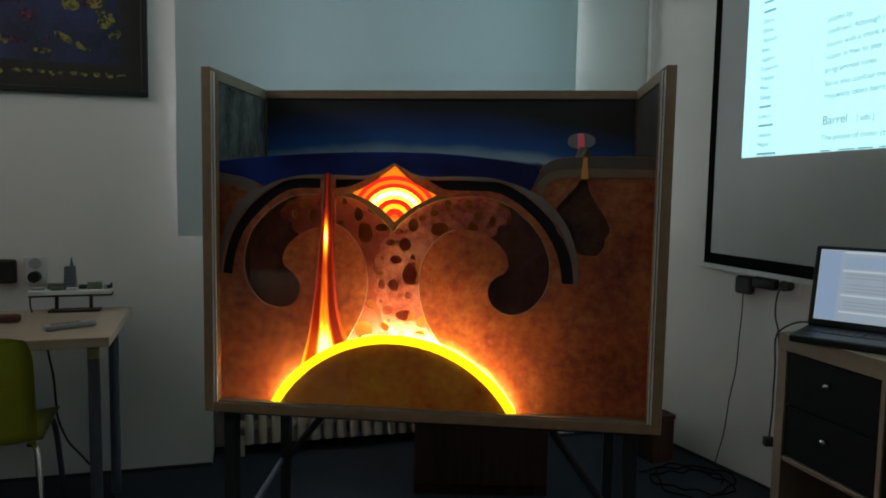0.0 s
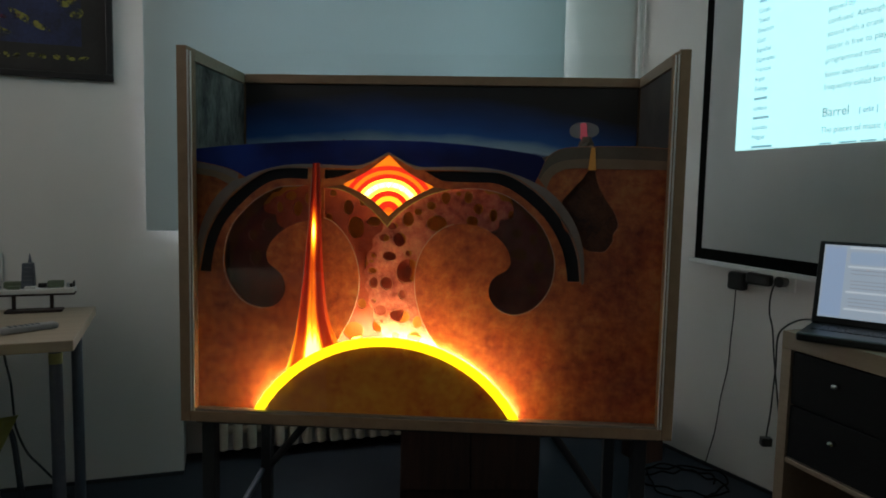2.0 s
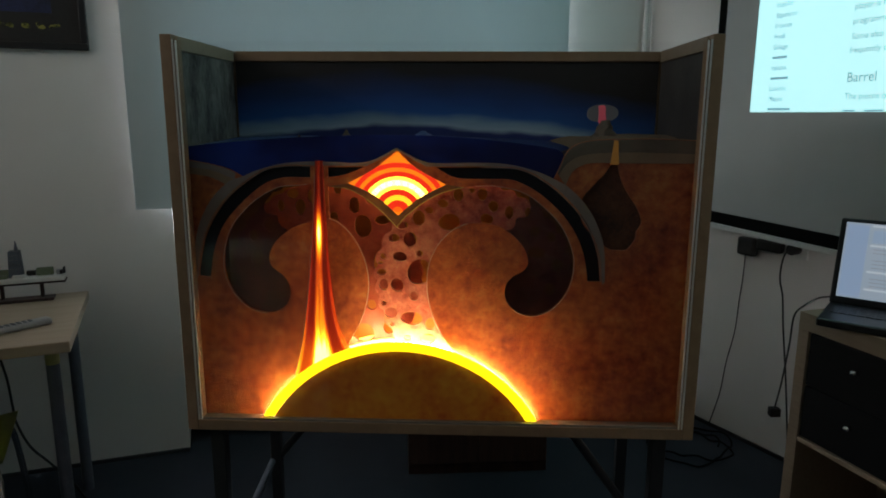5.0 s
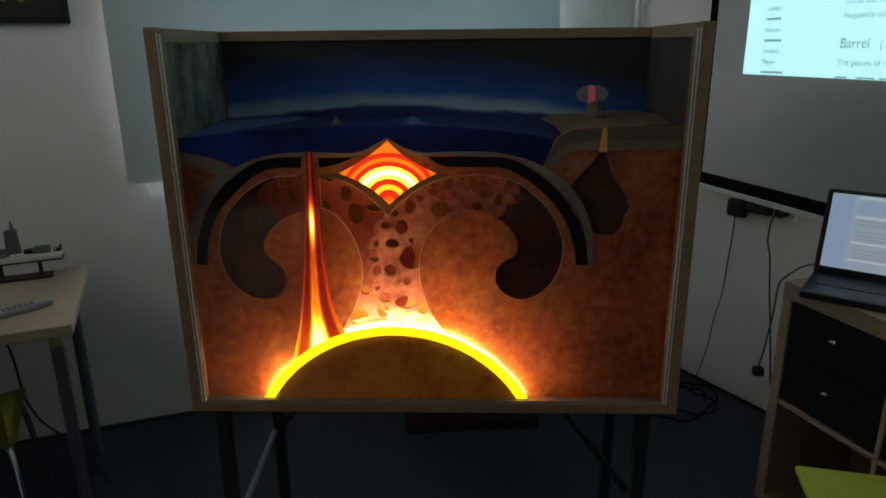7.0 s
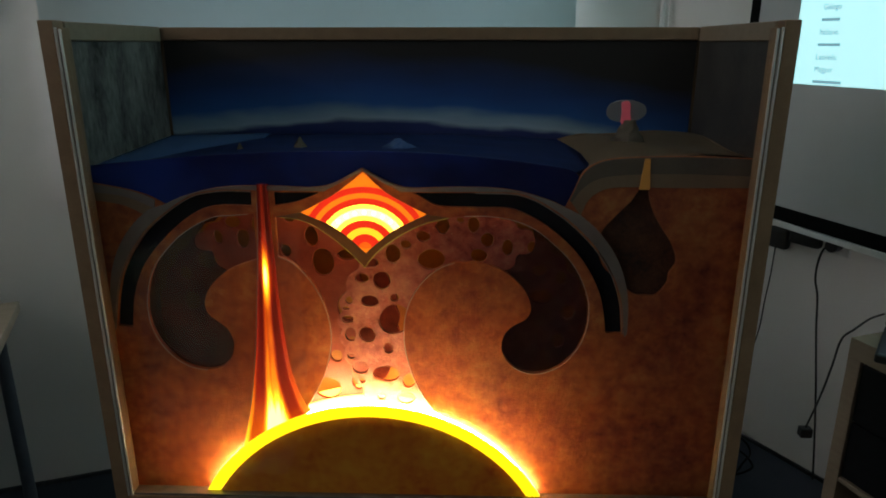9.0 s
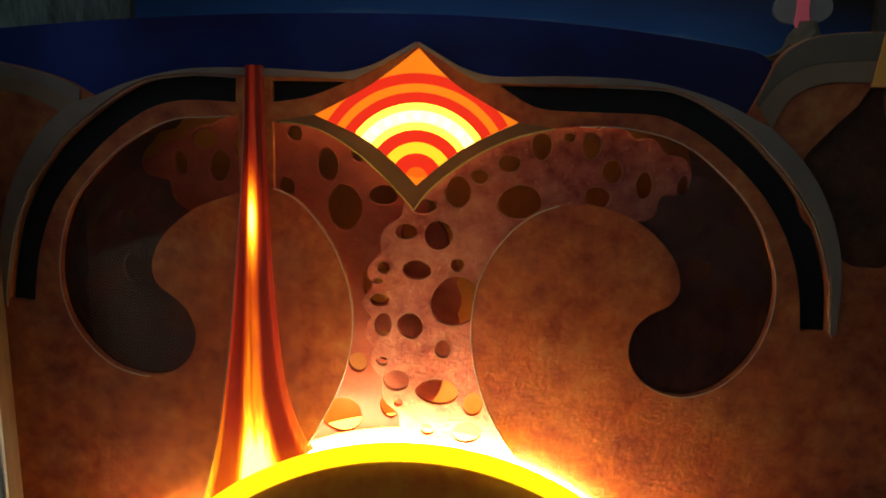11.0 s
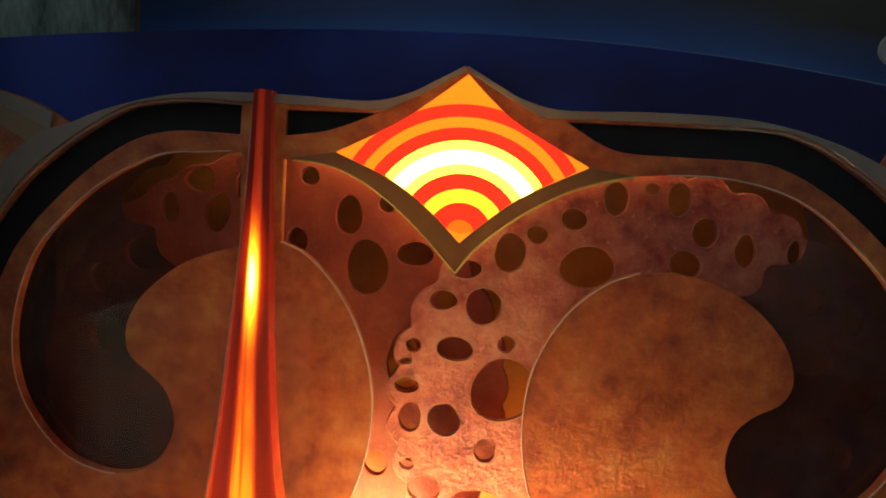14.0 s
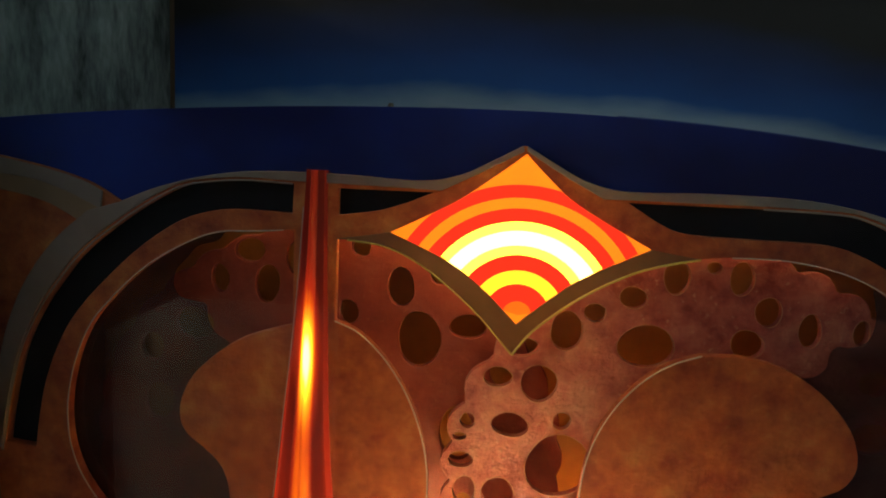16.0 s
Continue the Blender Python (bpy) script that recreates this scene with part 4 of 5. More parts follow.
def flat_arc(r, t):
    return Vector((AC[0] + r * math.sin(t), AC[1] + 0.97 * r * math.cos(t))) / 100


def stripe(r0, r1):
    """The part of the diamond between two arches."""
    up, lo = [], []
    for i in range(-110, 111):
        t = math.radians(i * 0.95)
        p, q = flat_arc(r1, t), flat_arc(r0, t)
        if inside(q, body) or inside(p, body):
            def cut(v):
                k = 0
                while not inside(v, body) and k < 300:
                    v = v + (Vector((0.001, 1.236)) - v).normalized() * 0.0004
                    k += 1
                return v
            up.append(cut(p))
            lo.append(cut(q))
    loop = []
    for p in up + lo[::-1]:
        if not loop or (p - loop[-1]).length > 0.0006:
            loop.append(p)
    return loop


GLOW_RED = glow("red_plastic", (0.90, 0.030, 0.010), 0.85, (0.5, 0.02, 0.01))
GLOW_ORANGE = glow("orange_plastic", (1.0, 0.125, 0.005), 0.85, (0.6, 0.2, 0.02))
GLOW_YELLOW = glow("yellow_plastic", (1.0, 0.48, 0.018), 1.5, (0.7, 0.5, 0.02))
GLOW_BRIGHT = glow("bright_yellow_plastic", (1.0, 0.66, 0.05), 2.6, (0.8, 0.6, 0.05))
GLOW_WHITE = glow("lit_plastic", (1.0, 0.74, 0.18), 4.5, (0.8, 0.6, 0.1))
GLOW_AMBER = glow("amber_field_plastic", (1.0, 0.20, 0.007), 1.0, (0.6, 0.3, 0.02))
LEVELS = [(0.05, 1.34, GLOW_ORANGE), (1.34, 3.0, GLOW_RED), (3.0, 4.33, GLOW_YELLOW), (4.33, 5.8, GLOW_RED), (5.8, 6.7, GLOW_BRIGHT), (6.7, 8.1, GLOW_WHITE), (8.1, 8.97, GLOW_BRIGHT), (8.97, 10.2, GLOW_RED), (10.2, 11.2, GLOW_AMBER), (11.2, 12.4, GLOW_RED)]
plate("top_field", [body], 0.004, -0.0005, GLOW_AMBER, diamond, "yellow-orange field")
for r0, r1, material in LEVELS:
    loop = stripe(r0, r1)
    if len(loop) > 6:
        plate("stripe", [loop], 0.002, -0.0022, material, diamond, bevel=0.0001)
for i in range(9):
    t = math.radians(-56 + 14 * i)
    p = flat_arc(7.4, t)
    if all(inside(p + Vector(d), body) for d in ((0.007, 0), (-0.007, 0), (0, 0.007), (0, -0.007))):
        plate("lamp_dot", [ellipse(p[0] * 100, p[1] * 100, 0.30, 0.28)], 0.002, -0.0034, HOT, diamond, bevel=0.0001)

# the sea: front face, surface running to the horizon, land behind
def arch(x, top=1.352):
    return top - x * x / (8.8 if x < 0 else 4.7)


sea_front = chain([Vector((x / 100, arch(x / 100))) for x in range(-52, 39, 2)], fine([(39.3, 131.6), (40.1, 130.8), (40.2, 129.6), (39.3, 127.9), (38.4, 126.0)]), fine([(x, z - 0.4) for x, z in CRUST_TOP]), fine([(-x, z - 0.4) for x, z in CRUST_TOP[::-1]]), straight([(-42, 125.0), (-52, 127.5)]))
TINT = bpy.data.materials.new("tinted_blue_acrylic")
nt, n, l, b = nodes_of(TINT)
tr, mx = n.new("ShaderNodeBsdfTransparent"), n.new("ShaderNodeMixShader")
tr.inputs[0].default_value = (0.10, 0.16, 0.55, 1)
nz, rp = n.new("ShaderNodeTexNoise"), n.new("ShaderNodeValToRGB")
nz.inputs["Scale"].default_value, nz.inputs["Detail"].default_value = 7, 4
rp.color_ramp.elements[0].color, rp.color_ramp.elements[1].color = (0.016, 0.026, 0.19, 1), (0.034, 0.12, 0.80, 1)
rp.color_ramp.elements[0].position, rp.color_ramp.elements[1].position = 0.40, 0.62
l.new(nz.outputs[0], rp.inputs[0])
l.new(rp.outputs[0], b.inputs["Base Color"])
b.inputs["Roughness"].default_value = 0.3
mx.inputs[0].default_value = 0.62
l.new(tr.outputs[0], mx.inputs[1])
l.new(b.outputs[0], mx.inputs[2])
l.new(mx.outputs[0], n["Material Output"].inputs["Surface"])
plate("sea_front", [sea_front], 0.004, 0.0045, TINT, model, "deep blue tinted acrylic face of the sea", bevel=0.0003)


def sheet(name, x0, x1, y0, y1, height, material, parent, label, nx=40, ny=16, thick=0.006):
    bm = bmesh.new()
    grid = [[bm.verts.new((x0 + (x1 - x0) * i / nx, y0 + (y1 - y0) * j / ny, height(x0 + (x1 - x0) * i / nx, y0 + (y1 - y0) * j / ny))) for i in range(nx + 1)] for j in range(ny + 1)]
    for j in range(ny):
        for i in range(nx):
            bm.faces.new((grid[j][i], grid[j][i + 1], grid[j + 1][i + 1], grid[j + 1][i]))
    r = bmesh.ops.solidify(bm, geom=list(bm.faces), thickness=thick)
    return part(name, bm, material, parent, label, smooth=True)


sheet("sea_surface", -0.515, 0.44, 0.009, 0.376, lambda x, y: (arch(x) - 0.006) * (1 - y / 0.376) + (1.337 - 0.3 * (1.352 - arch(x))) * y / 0.376, SEA_MID, model, "dark blue sea surface reaching to the horizon")
sheet("land_surface", 0.35, 0.715, 0.010, 0.376, lambda x, y: min(1.344, 1.29 + 0.056 * math.sin(min(1, max(0, (x - 0.35 - 0.05 * math.sin(y * 9)) / 0.16)) * math.pi / 2)) + 0.004 * math.sin(x * 22 + y * 17), LAND_TAN, model, "hilly tan land surface")
# lit top edge of the acrylic, put in as a lighter-coloured strip
edge([Vector((x / 100, arch(x / 100))) for x in range(8, 39, 2)], 0.0012, SEA_LIGHT, 0.006, "light blue strip tinted for the lit edge of the sea")


sheet("surf", -0.512, -0.27, 0.012, 0.37, lambda x, y: (arch(x) - 0.006) * (1 - y / 0.376) + (1.337 - 0.3 * (1.352 - arch(x))) * y / 0.376 + 0.004 - 0.008 * max(0.0, (x + 0.515 - 0.60 * y) / 0.12), SURF, model, "light blue patch of water", 24, 12, 0.002)


def cone(name, x, y, z, r, h, material, parent, label, top=0.12, seed=1):
    rnd = random.Random(seed)
    bm = bmesh.new()
    rings = []
    for k in range(7):
        f = k / 6
        rr = r * ((1 - f) ** 1.35 * (1 - top) + top)
        rings.append([bm.verts.new((x + rr * math.cos(a) * (1 + 0.16 * rnd.uniform(-1, 1)), y + rr * math.sin(a) * (1 + 0.16 * rnd.uniform(-1, 1)), z + h * f)) for a in (2 * math.pi * i / 14 for i in range(14))])
    for r0, r1 in zip(rings, rings[1:]):
        for i in range(14):
            bm.faces.new((r0[i], r0[(i + 1) % 14], r1[(i + 1) % 14], r1[i]))
    bm.faces.new(rings[-1])
    return part(name, bm, material, parent, label)


cone("island", -0.268, 0.13, 1.326, 0.017, 0.022, ISLAND, model, "small sandy volcanic island", 0.08, 3)
cone("island", -0.144, 0.13, 1.331, 0.024, 0.031, ISLAND, model, "small sandy volcanic island", 0.08, 4)
cone("seamount", 0.055, 0.13, 1.325, 0.085, 0.034, SEA_LIGHT, model, "light blue rise in the sea", 0.06, 6)
cone("volcano", 0.540, 0.23, 1.335, 0.042, 0.052, ISLAND, model, "grey-brown volcano on the land", 0.3, 5)
SMOKE = bpy.data.materials.new("frosted_smoke_plastic")
nt, n, l, b = nodes_of(SMOKE)
b.inputs["Base Color"].default_value = (0.34, 0.35, 0.37, 1)
b.inputs["Roughness"].default_value = 0.5
b.inputs["Alpha"].default_value = 0.75
plate("smoke_cloud", [rounded([(51.8, 138.3), (50.0, 138.8), (49.1, 140.0), (49.4, 141.6), (51.0, 142.6), (53.1, 142.9), (55.2, 142.6), (57.0, 141.7), (57.3, 140.1), (56.2, 138.9), (54.4, 138.4)], 6)], 0.006, 0.228, SMOKE, model, "frosted plastic smoke cloud")
plate("smoke_glow", [rounded([(52.2, 138.0), (52.2, 140.6), (52.0, 142.2), (53.1, 142.7), (53.9, 142.0), (53.9, 140.4), (54.2, 138.0)], 5)], 0.002, 0.2255, glow("pink_glow", (0.9, 0.10, 0.16), 0.13, (0.36, 0.14, 0.16)), model, "pinkish red glow in the smoke")

# ---------- the stand below ----------
stand = empty("folding_stand", pose(0, 0, 0), "black metal folding stand carrying the display case", "stand")
for x in (-0.485, 0.675):
    block("leg", (x - 0.018, 0.0, 0.0), (x + 0.018, 0.036, 0.58), BLACK_METAL, stand)
for x in (-0.43, 0.66):
    block("leg", (x - 0.016, 0.32, 0.0), (x + 0.016, 0.352, 0.58), BLACK_METAL, stand)
for y in (0.0, 0.32):
    block("crossbar", (-0.52, y, 0.5805), (0.72, y + 0.036, 0.5995), BLACK_METAL, stand)
for x in (-0.45, 0.64):
    block("crossbar", (x - 0.015, 0.037, 0.5805), (x + 0.015, 0.319, 0.5995), BLACK_METAL, stand)
part("brace", rod_bm((-0.428, 0.334, 0.317), (-0.215, 0.334, 0.578), 0.012), BLACK_METAL, stand)
part("brace", rod_bm((0.65, 0.05, 0.30), (0.45, 0.05, 0.578), 0.012), BLACK_METAL, stand)
part("brace", rod_bm((-0.466, 0.038, 0.225), (-0.440, 0.330, 0.315), 0.010), GREY_METAL, stand, "bare steel brace")
under = empty("low_cabinet", Matrix.Translation((-0.05, 0.80, 0)) @ pose(0, 0, 0, 0, 0, 6), "dark brown wooden cabinet on the carpet behind the stand", "cabinet")
block("body", (0.0, 0.004, 0.0), (0.55, 0.36, 0.52), DARK_BROWN, under)
block("door", (0.006, -0.014, 0.05), (0.273, 0.0035, 0.515), DARK_BROWN, under)
block("door", (0.277, -0.014, 0.05), (0.544, 0.0035, 0.515), DARK_BROWN, under)
block("top", (-0.01, -0.02, 0.5205), (0.56, 0.37, 0.545), DARK_BROWN, under)

# ---------- projection screen on the right wall ----------
S_O, S_D = Vector((1.217, 1.379, 0)), Vector((0.34, -0.94, 0)).normalized()
S_N = Vector((S_D.y, -S_D.x, 0))
S_A = math.degrees(math.atan2(S_D.y, S_D.x))
screen = empty("projection_screen", Matrix.Translation(S_O) @ pose(0, 0, 0, 0, 0, S_A), "white pull-down projection screen with black border showing a web page", "projection screen")
block("cloth", (0.0, 0.002, 0.944), (2.7, 0.004, 2.66), SCREEN, screen, bevel=0)
for lo, hi in (((0.006, -0.001, 0.944), (0.048, 0.0015, 2.66)), ((0.0485, -0.001, 0.944), (2.7, 0.0015, 0.993))):
    block("border", lo, hi, BORDER, screen, "black border", 0)
block("weight_bar", (-0.03, -0.008, 0.923), (2.73, 0.012, 0.9435), WHITE_PLASTIC, screen)
block("case", (-0.05, -0.07, 2.66), (2.75, 0.010, 2.74), WHITE_PLASTIC, screen)
PAGE = glow("projected_page", (0.50, 0.97, 1.0), 0.93, (0.6, 0.6, 0.6))
INK = glow("projected_ink", (0.13, 0.27, 0.31), 0.8, (0.3, 0.3, 0.3))
INK_BAR = glow("projected_blur", (0.17, 0.38, 0.47), 0.8, (0.3, 0.3, 0.3))
INK_BLUE = glow("projected_link", (0.06, 0.19, 0.30), 0.8, (0.3, 0.3, 0.3))
block("projected_page", (0.229, 0.0005, 1.415), (2.24, 0.0015, 2.60), PAGE, screen, "bright pale cyan projected page", 0)


def words(text, s, z, size, material, parent, m=None):
    cu = bpy.data.curves.new("text", "FONT")
    cu.body, cu.size = text, size
    tmp = bpy.data.objects.new("tmp", cu)
    mesh = bpy.data.meshes.new_from_object(tmp)
    bpy.data.objects.remove(tmp)
    bpy.data.curves.remove(cu)
    mesh.transform((m or Matrix.Identity(4)) @ pose(s, -0.0002, z, 90))
    return link("text", mesh, material, parent)


for text, at, z, size, ink in (("Barrel", 0.662, 1.513, 0.046, INK), ("[ edit ]", 0.812, 1.514, 0.027, INK_BLUE), ("The pieces of music (or Tunes", 0.661, 1.457, 0.030, INK), ("called and stories of songs", 0.661, 1.408, 0.029, INK),
                              ("frequently called barrel organs", 0.661, 1.607, 0.0285, INK), ("Some also confuse the barrel", 0.662, 1.651, 0.0285, INK), ("programmed tunes.", 0.661, 1.700, 0.0285, INK), ("player is free to play any", 0.662, 1.747, 0.0285, INK),
                              ("sound with a crank and", 0.662, 1.792, 0.0285, INK), ("confused. Although the", 0.662, 1.836, 0.0285, INK), ("played by", 0.662, 1.880, 0.0285, INK)):
    if text.startswith("called"):
        for k in range(9):
            block("text_bar", (at + 0.083 * k, -0.0006, 1.4165), (at + 0.083 * k + (0.048, 0.068, 0.060)[k % 3], 0.0003, 1.422), INK_BAR, screen, bevel=0)
    else:
        words(text, at, z, size, ink, screen)
for i, (text, w) in enumerate((("", 0.110), ("Magyar", 0), ("Latviešu", 0), ("", 0.085), ("Italiano", 0), ("", 0.07), ("Galego", 0), ("Frysk", 0), ("Français", 0), ("Esperanto", 0), ("Español", 0), ("Eesti", 0), ("Deutsch", 0), ("Dansk", 0), ("Català", 0), ("", 0.07), ("", 0.085))):
    z = 1.418 + 0.0382 * i
    if text:
        words(text, 0.321, z, 0.0250, INK_BLUE, screen)
    else:
        block("text_bar", (0.322, -0.0006, z + 0.003), (0.322 + w, 0.0003, z + 0.012), INK_BAR, screen, bevel=0)

# sockets and leads under the screen
def on_right(s, z, off=0.0):
    return CORNER + RIGHT_D * s + RIGHT_N * off + Vector((0, 0, z))


socket = empty("double_socket", Matrix.Translation(on_right(0.609, 0, 0)) @ pose(0, 0, 0, 0, 0, RIGHT_A), "wall sockets with black plugs under the screen", "socket")
block("plate", (0.0, -0.012, 0.85), (0.29, -0.001, 0.925), WHITE_PLASTIC, socket)
for x, w, z0, z1 in ((0.0, 0.042, 0.828, 0.905), (0.088, 0.057, 0.862, 0.912)):
    block("plug", (x, -0.05, z0), (x + 2 * w, -0.0125, z1), BLACK, socket, "black power plug", 0.012)
part("plug", rod_bm((0.246, -0.0125, 0.889), (0.246, -0.05, 0.889), 0.022, 16), BLACK, socket, "round black power plug")
for s, off, r, pts in ((0.643, 0.03, 0.0026, [(0, 0.832), (-0.003, 0.715), (-0.010, 0.62), (-0.017, 0.49), (-0.040, 0.37), (-0.047, 0.33), (-0.064, 0.19), (-0.094, 0.068), (-0.11, 0.006)]),
                       (0.8265, 0.03, 0.0036, [(0.01, 0.884), (-0.008, 0.86), (-0.018, 0.81), (-0.016, 0.75), (0.001, 0.695), (0.016, 0.58), (0.031, 0.488), (0.054, 0.347), (0.080, 0.165), (0.10, 0.006)])):
    t = tube("power_lead", smooth3([on_right(s + a, z, off) for a, z in pts]), r, BLACK)
    tagged(t, "black power lead hanging down the white wall", "cable", "leads on the wall")
tagged(block("plug_end", (1.300, 0.735, 0.305), (1.338, 0.765, 0.338), BLACK, None, "", 0.004), "black connector hanging on its lead", "plug")
loop_pts = []
for i in range(56):
    a = i * 0.28
    r = 0.11 + 0.03 * math.sin(i * 0.7) + 0.0011 * i
    loop_pts.append(Vector((1.13 + r * math.cos(a) * 1.15, 1.08 + r * math.sin(a), 0.008 + 0.006 * (i % 3))))
tagged(tube("cable_coil", smooth3(loop_pts, 3), 0.0038, BORDER), "loose black cable coiled on the carpet", "cable")

# ---------- cube shelf with drawers, and the laptop on it ----------
SH_D = Vector((0.348, -0.937, 0)).normalized()
SH_A = math.degrees(math.atan2(SH_D.y, SH_D.x))
shelf = empty("cube_shelf", Matrix.Translation((1.210, 0.427, 0)) @ pose(0, 0, 0, 0, 0, SH_A), "birch-effect cube shelf with two black drawers, beside the wall", "shelf")
H = 0.806
block("top_board", (0, 0, H - 0.055), (0.79, 0.39, H), BEECH, shelf)
block("side_board", (0, 0.001, 0), (0.039, 0.389, H - 0.0555), BEECH, shelf)
block("side_board", (0.751, 0.001, 0), (0.79, 0.389, H - 0.0555), BEECH, shelf)
block("bottom_board", (0.0395, 0.001, 0.0), (0.7505, 0.389, 0.039), BEECH, shelf)
block("divider", (0.387, 0.003, 0.0395), (0.403, 0.388, H - 0.0555), BEECH, shelf)
block("shelf_board", (0.0395, 0.003, 0.388), (0.3865, 0.388, 0.404), BEECH, shelf)
block("shelf_board", (0.4035, 0.003, 0.388), (0.7505, 0.388, 0.404), BEECH, shelf)
block("back_board", (0.0395, 0.380, 0.0395), (0.7505, 0.3875, H - 0.0555), BEECH, shelf)
for x in (0.043, 0.407):
    for z in (0.409, 0.580):
        d = block("drawer", (x, 0.006, z), (x + 0.340, 0.37, z + 0.166), DARK_DRAWER, shelf, "black-brown drawer")
        k = rod_bm((x + 0.170, 0.006, z + 0.102), (x + 0.170, -0.016, z + 0.102), 0.008, 16)
        bmesh.ops.bevel(k, geom=list(k.edges), offset=0.0015, segments=2, affect="EDGES")
        part("knob", k, CHROME, d, "small metal knob", smooth=True)

laptop = empty("laptop", Matrix.Translation((1.180, 0.276, H)) @ pose(0, 0, 0, 0, 0, -36), "black laptop, lid open, lit screen with a document", "laptop")
LM = pose(0.0, 0.0, 0.0)
base = part("base", box_bm((0.0, 0.0, 0.0), (0.40, 0.222, 0.024), 0.006), BLACK, laptop, m=LM)
kb = bmesh.new()
for r in range(5):
    for c in range(15):
        box_bm((0.022 + c * 0.0228, 0.092 + r * 0.022, 0.0235), (0.041 + c * 0.0228, 0.110 + r * 0.022, 0.0262), 0, kb)
part("keyboard", kb, BLACK, base, m=LM)
part("touchpad", box_bm((0.13, 0.012, 0.0235), (0.24, 0.078, 0.0245), 0), BLACK, base, m=LM)
LID = LM @ pose(0, 0.210, 0.024, -14)
lid = part("lid", box_bm((0.0, 0.0, 0.0), (0.40, 0.014, 0.268), 0.006), BLACK, laptop, m=LID)
part("display", box_bm((0.016, -0.0012, 0.024), (0.384, -0.0002, 0.256), 0), glow("laptop_page", (0.58, 0.76, 0.94), 0.37), lid, "lit screen", LID)
part("side_column", box_bm((0.020, -0.0020, 0.028), (0.078, -0.0013, 0.250), 0), glow("laptop_side", (0.46, 0.68, 1.0), 0.38), lid, "", LID)
part("header_band", box_bm((0.090, -0.0020, 0.198), (0.380, -0.0013, 0.236), 0), glow("laptop_header", (0.48, 0.70, 0.98), 0.38), lid, "", LID)
pale_line = glow("laptop_line", (0.72, 0.86, 0.98), 0.48)
grey_ink = glow("laptop_ink", (0.52, 0.68, 0.84), 0.32)
for z in (0.052, 0.106, 0.186, 0.246):
    part("page_line", box_bm((0.086, -0.0020, z), (0.384, -0.0013, z + 0.006), 0), pale_line, lid, "", LID)
for i, w in enumerate((0.20, 0.27, 0.25, 0.0, 0.26, 0.22, 0.27, 0.24, 0.0, 0.26, 0.21)):
    z = 0.064 + i * 0.0112
    if w and abs(z - 0.108) > 0.006:
        part("text_bar", box_bm((0.096, -0.0020, z), (0.096 + w, -0.0013, z + 0.0035), 0), grey_ink, lid, "", LID)
lead = tube("laptop_lead", smooth3([Vector((1.37, 0.56, H + 0.012)), Vector((1.30, 0.505, H + 0.020)), Vector((1.236, 0.462, H + 0.006)), Vector((1.224, 0.490, 0.770)), Vector((1.254, 0.560, 0.659)), Vector((1.272, 0.610, 0.564)), Vector((1.298, 0.680, 0.454)), Vector((1.316, 0.740, 0.356)), Vector((1.319, 0.749, 0.336))]), 0.003, BLACK)
tagged(lead, "thin black laptop lead over the shelf edge", "cable")

# ---------- table at the left with the things on it ----------
T_A = 25.0
TZ = 0.75
SHIP_WOOD = mat("near_black_wood", (0.022, 0.011, 0.009), (0.042, 0.020, 0.016), 18, 0.5)
STICKER = mat("yellow_green_sticker", (0.30, 0.29, 0.10), (0.38, 0.37, 0.15), 30, 0.5)
GREY_GREEN = mat("grey_green_plastic", (0.13, 0.16, 0.10), (0.19, 0.23, 0.15), 40, 0.6)
table = empty("table", Matrix.Translation((-1.245, 0.735, 0)) @ pose(0, 0, 0, 0, 0, T_A), "birch table with blue-grey metal legs against the wall", "table")
TD, TL = 0.605, 1.4
block("table_top", (-TL, -TD, TZ - 0.034), (0.010, 0.010, TZ), TABLE_TOP, table, "", 0.003)
for x, y in ((-0.048, -0.075), (-0.048, -TD + 0.065), (-TL + 0.075, -0.075), (-TL + 0.075, -TD + 0.075)):
    lg = part("leg", rod_bm((x, y, 0.0), (x, y, TZ - 0.0345), 0.019, 18), GREY_METAL, table, "blue-grey metal leg", smooth=False)
part("label_sticker", rod_bm((-0.048, -TD + 0.065, 0.668), (-0.048, -TD + 0.065, 0.702), 0.0196, 18), STICKER, table, "yellow-green sticker on the leg")

TM = Matrix.Translation((-1.245, 0.735, TZ)) @ pose(0, 0, 0, 0, 0, T_A)


def on_table(x, y, z=0.0):
    return TM @ Vector((x, y, z))


rig = empty("ship_model", Matrix.Translation(on_table(-0.19, -0.06)) @ pose(0, 0, 0, 0, 0, T_A), "small grey and white ship platform model on a dark stand", "model")
block("base", (-0.085, -0.030, 0.0), (0.10, 0.030, 0.010), SHIP_WOOD, rig, "dark wooden base", 0.004)
for x in (-0.058, 0.063):
    block("support", (x - 0.006, -0.006, 0.0105), (x + 0.006, 0.006, 0.062), SHIP_WOOD, rig)
block("hull", (-0.150, -0.030, 0.0625), (0.142, 0.030, 0.070), SHIP_WOOD, rig, "dark brown hull", 0.003)
block("deck", (-0.152, -0.036, 0.0705), (0.140, 0.036, 0.088), WHITE_PLASTIC, rig, "white deck", 0.003)
tower = bmesh.new()
for k in range(6):
    f = k / 6
    w = 0.019 * (1 - 0.22 * f)
    box_bm((-0.009 - w, -w, 0.0885 + 0.0155 * k), (-0.009 + w, w, 0.1035 + 0.0155 * k), 0.001, tower)
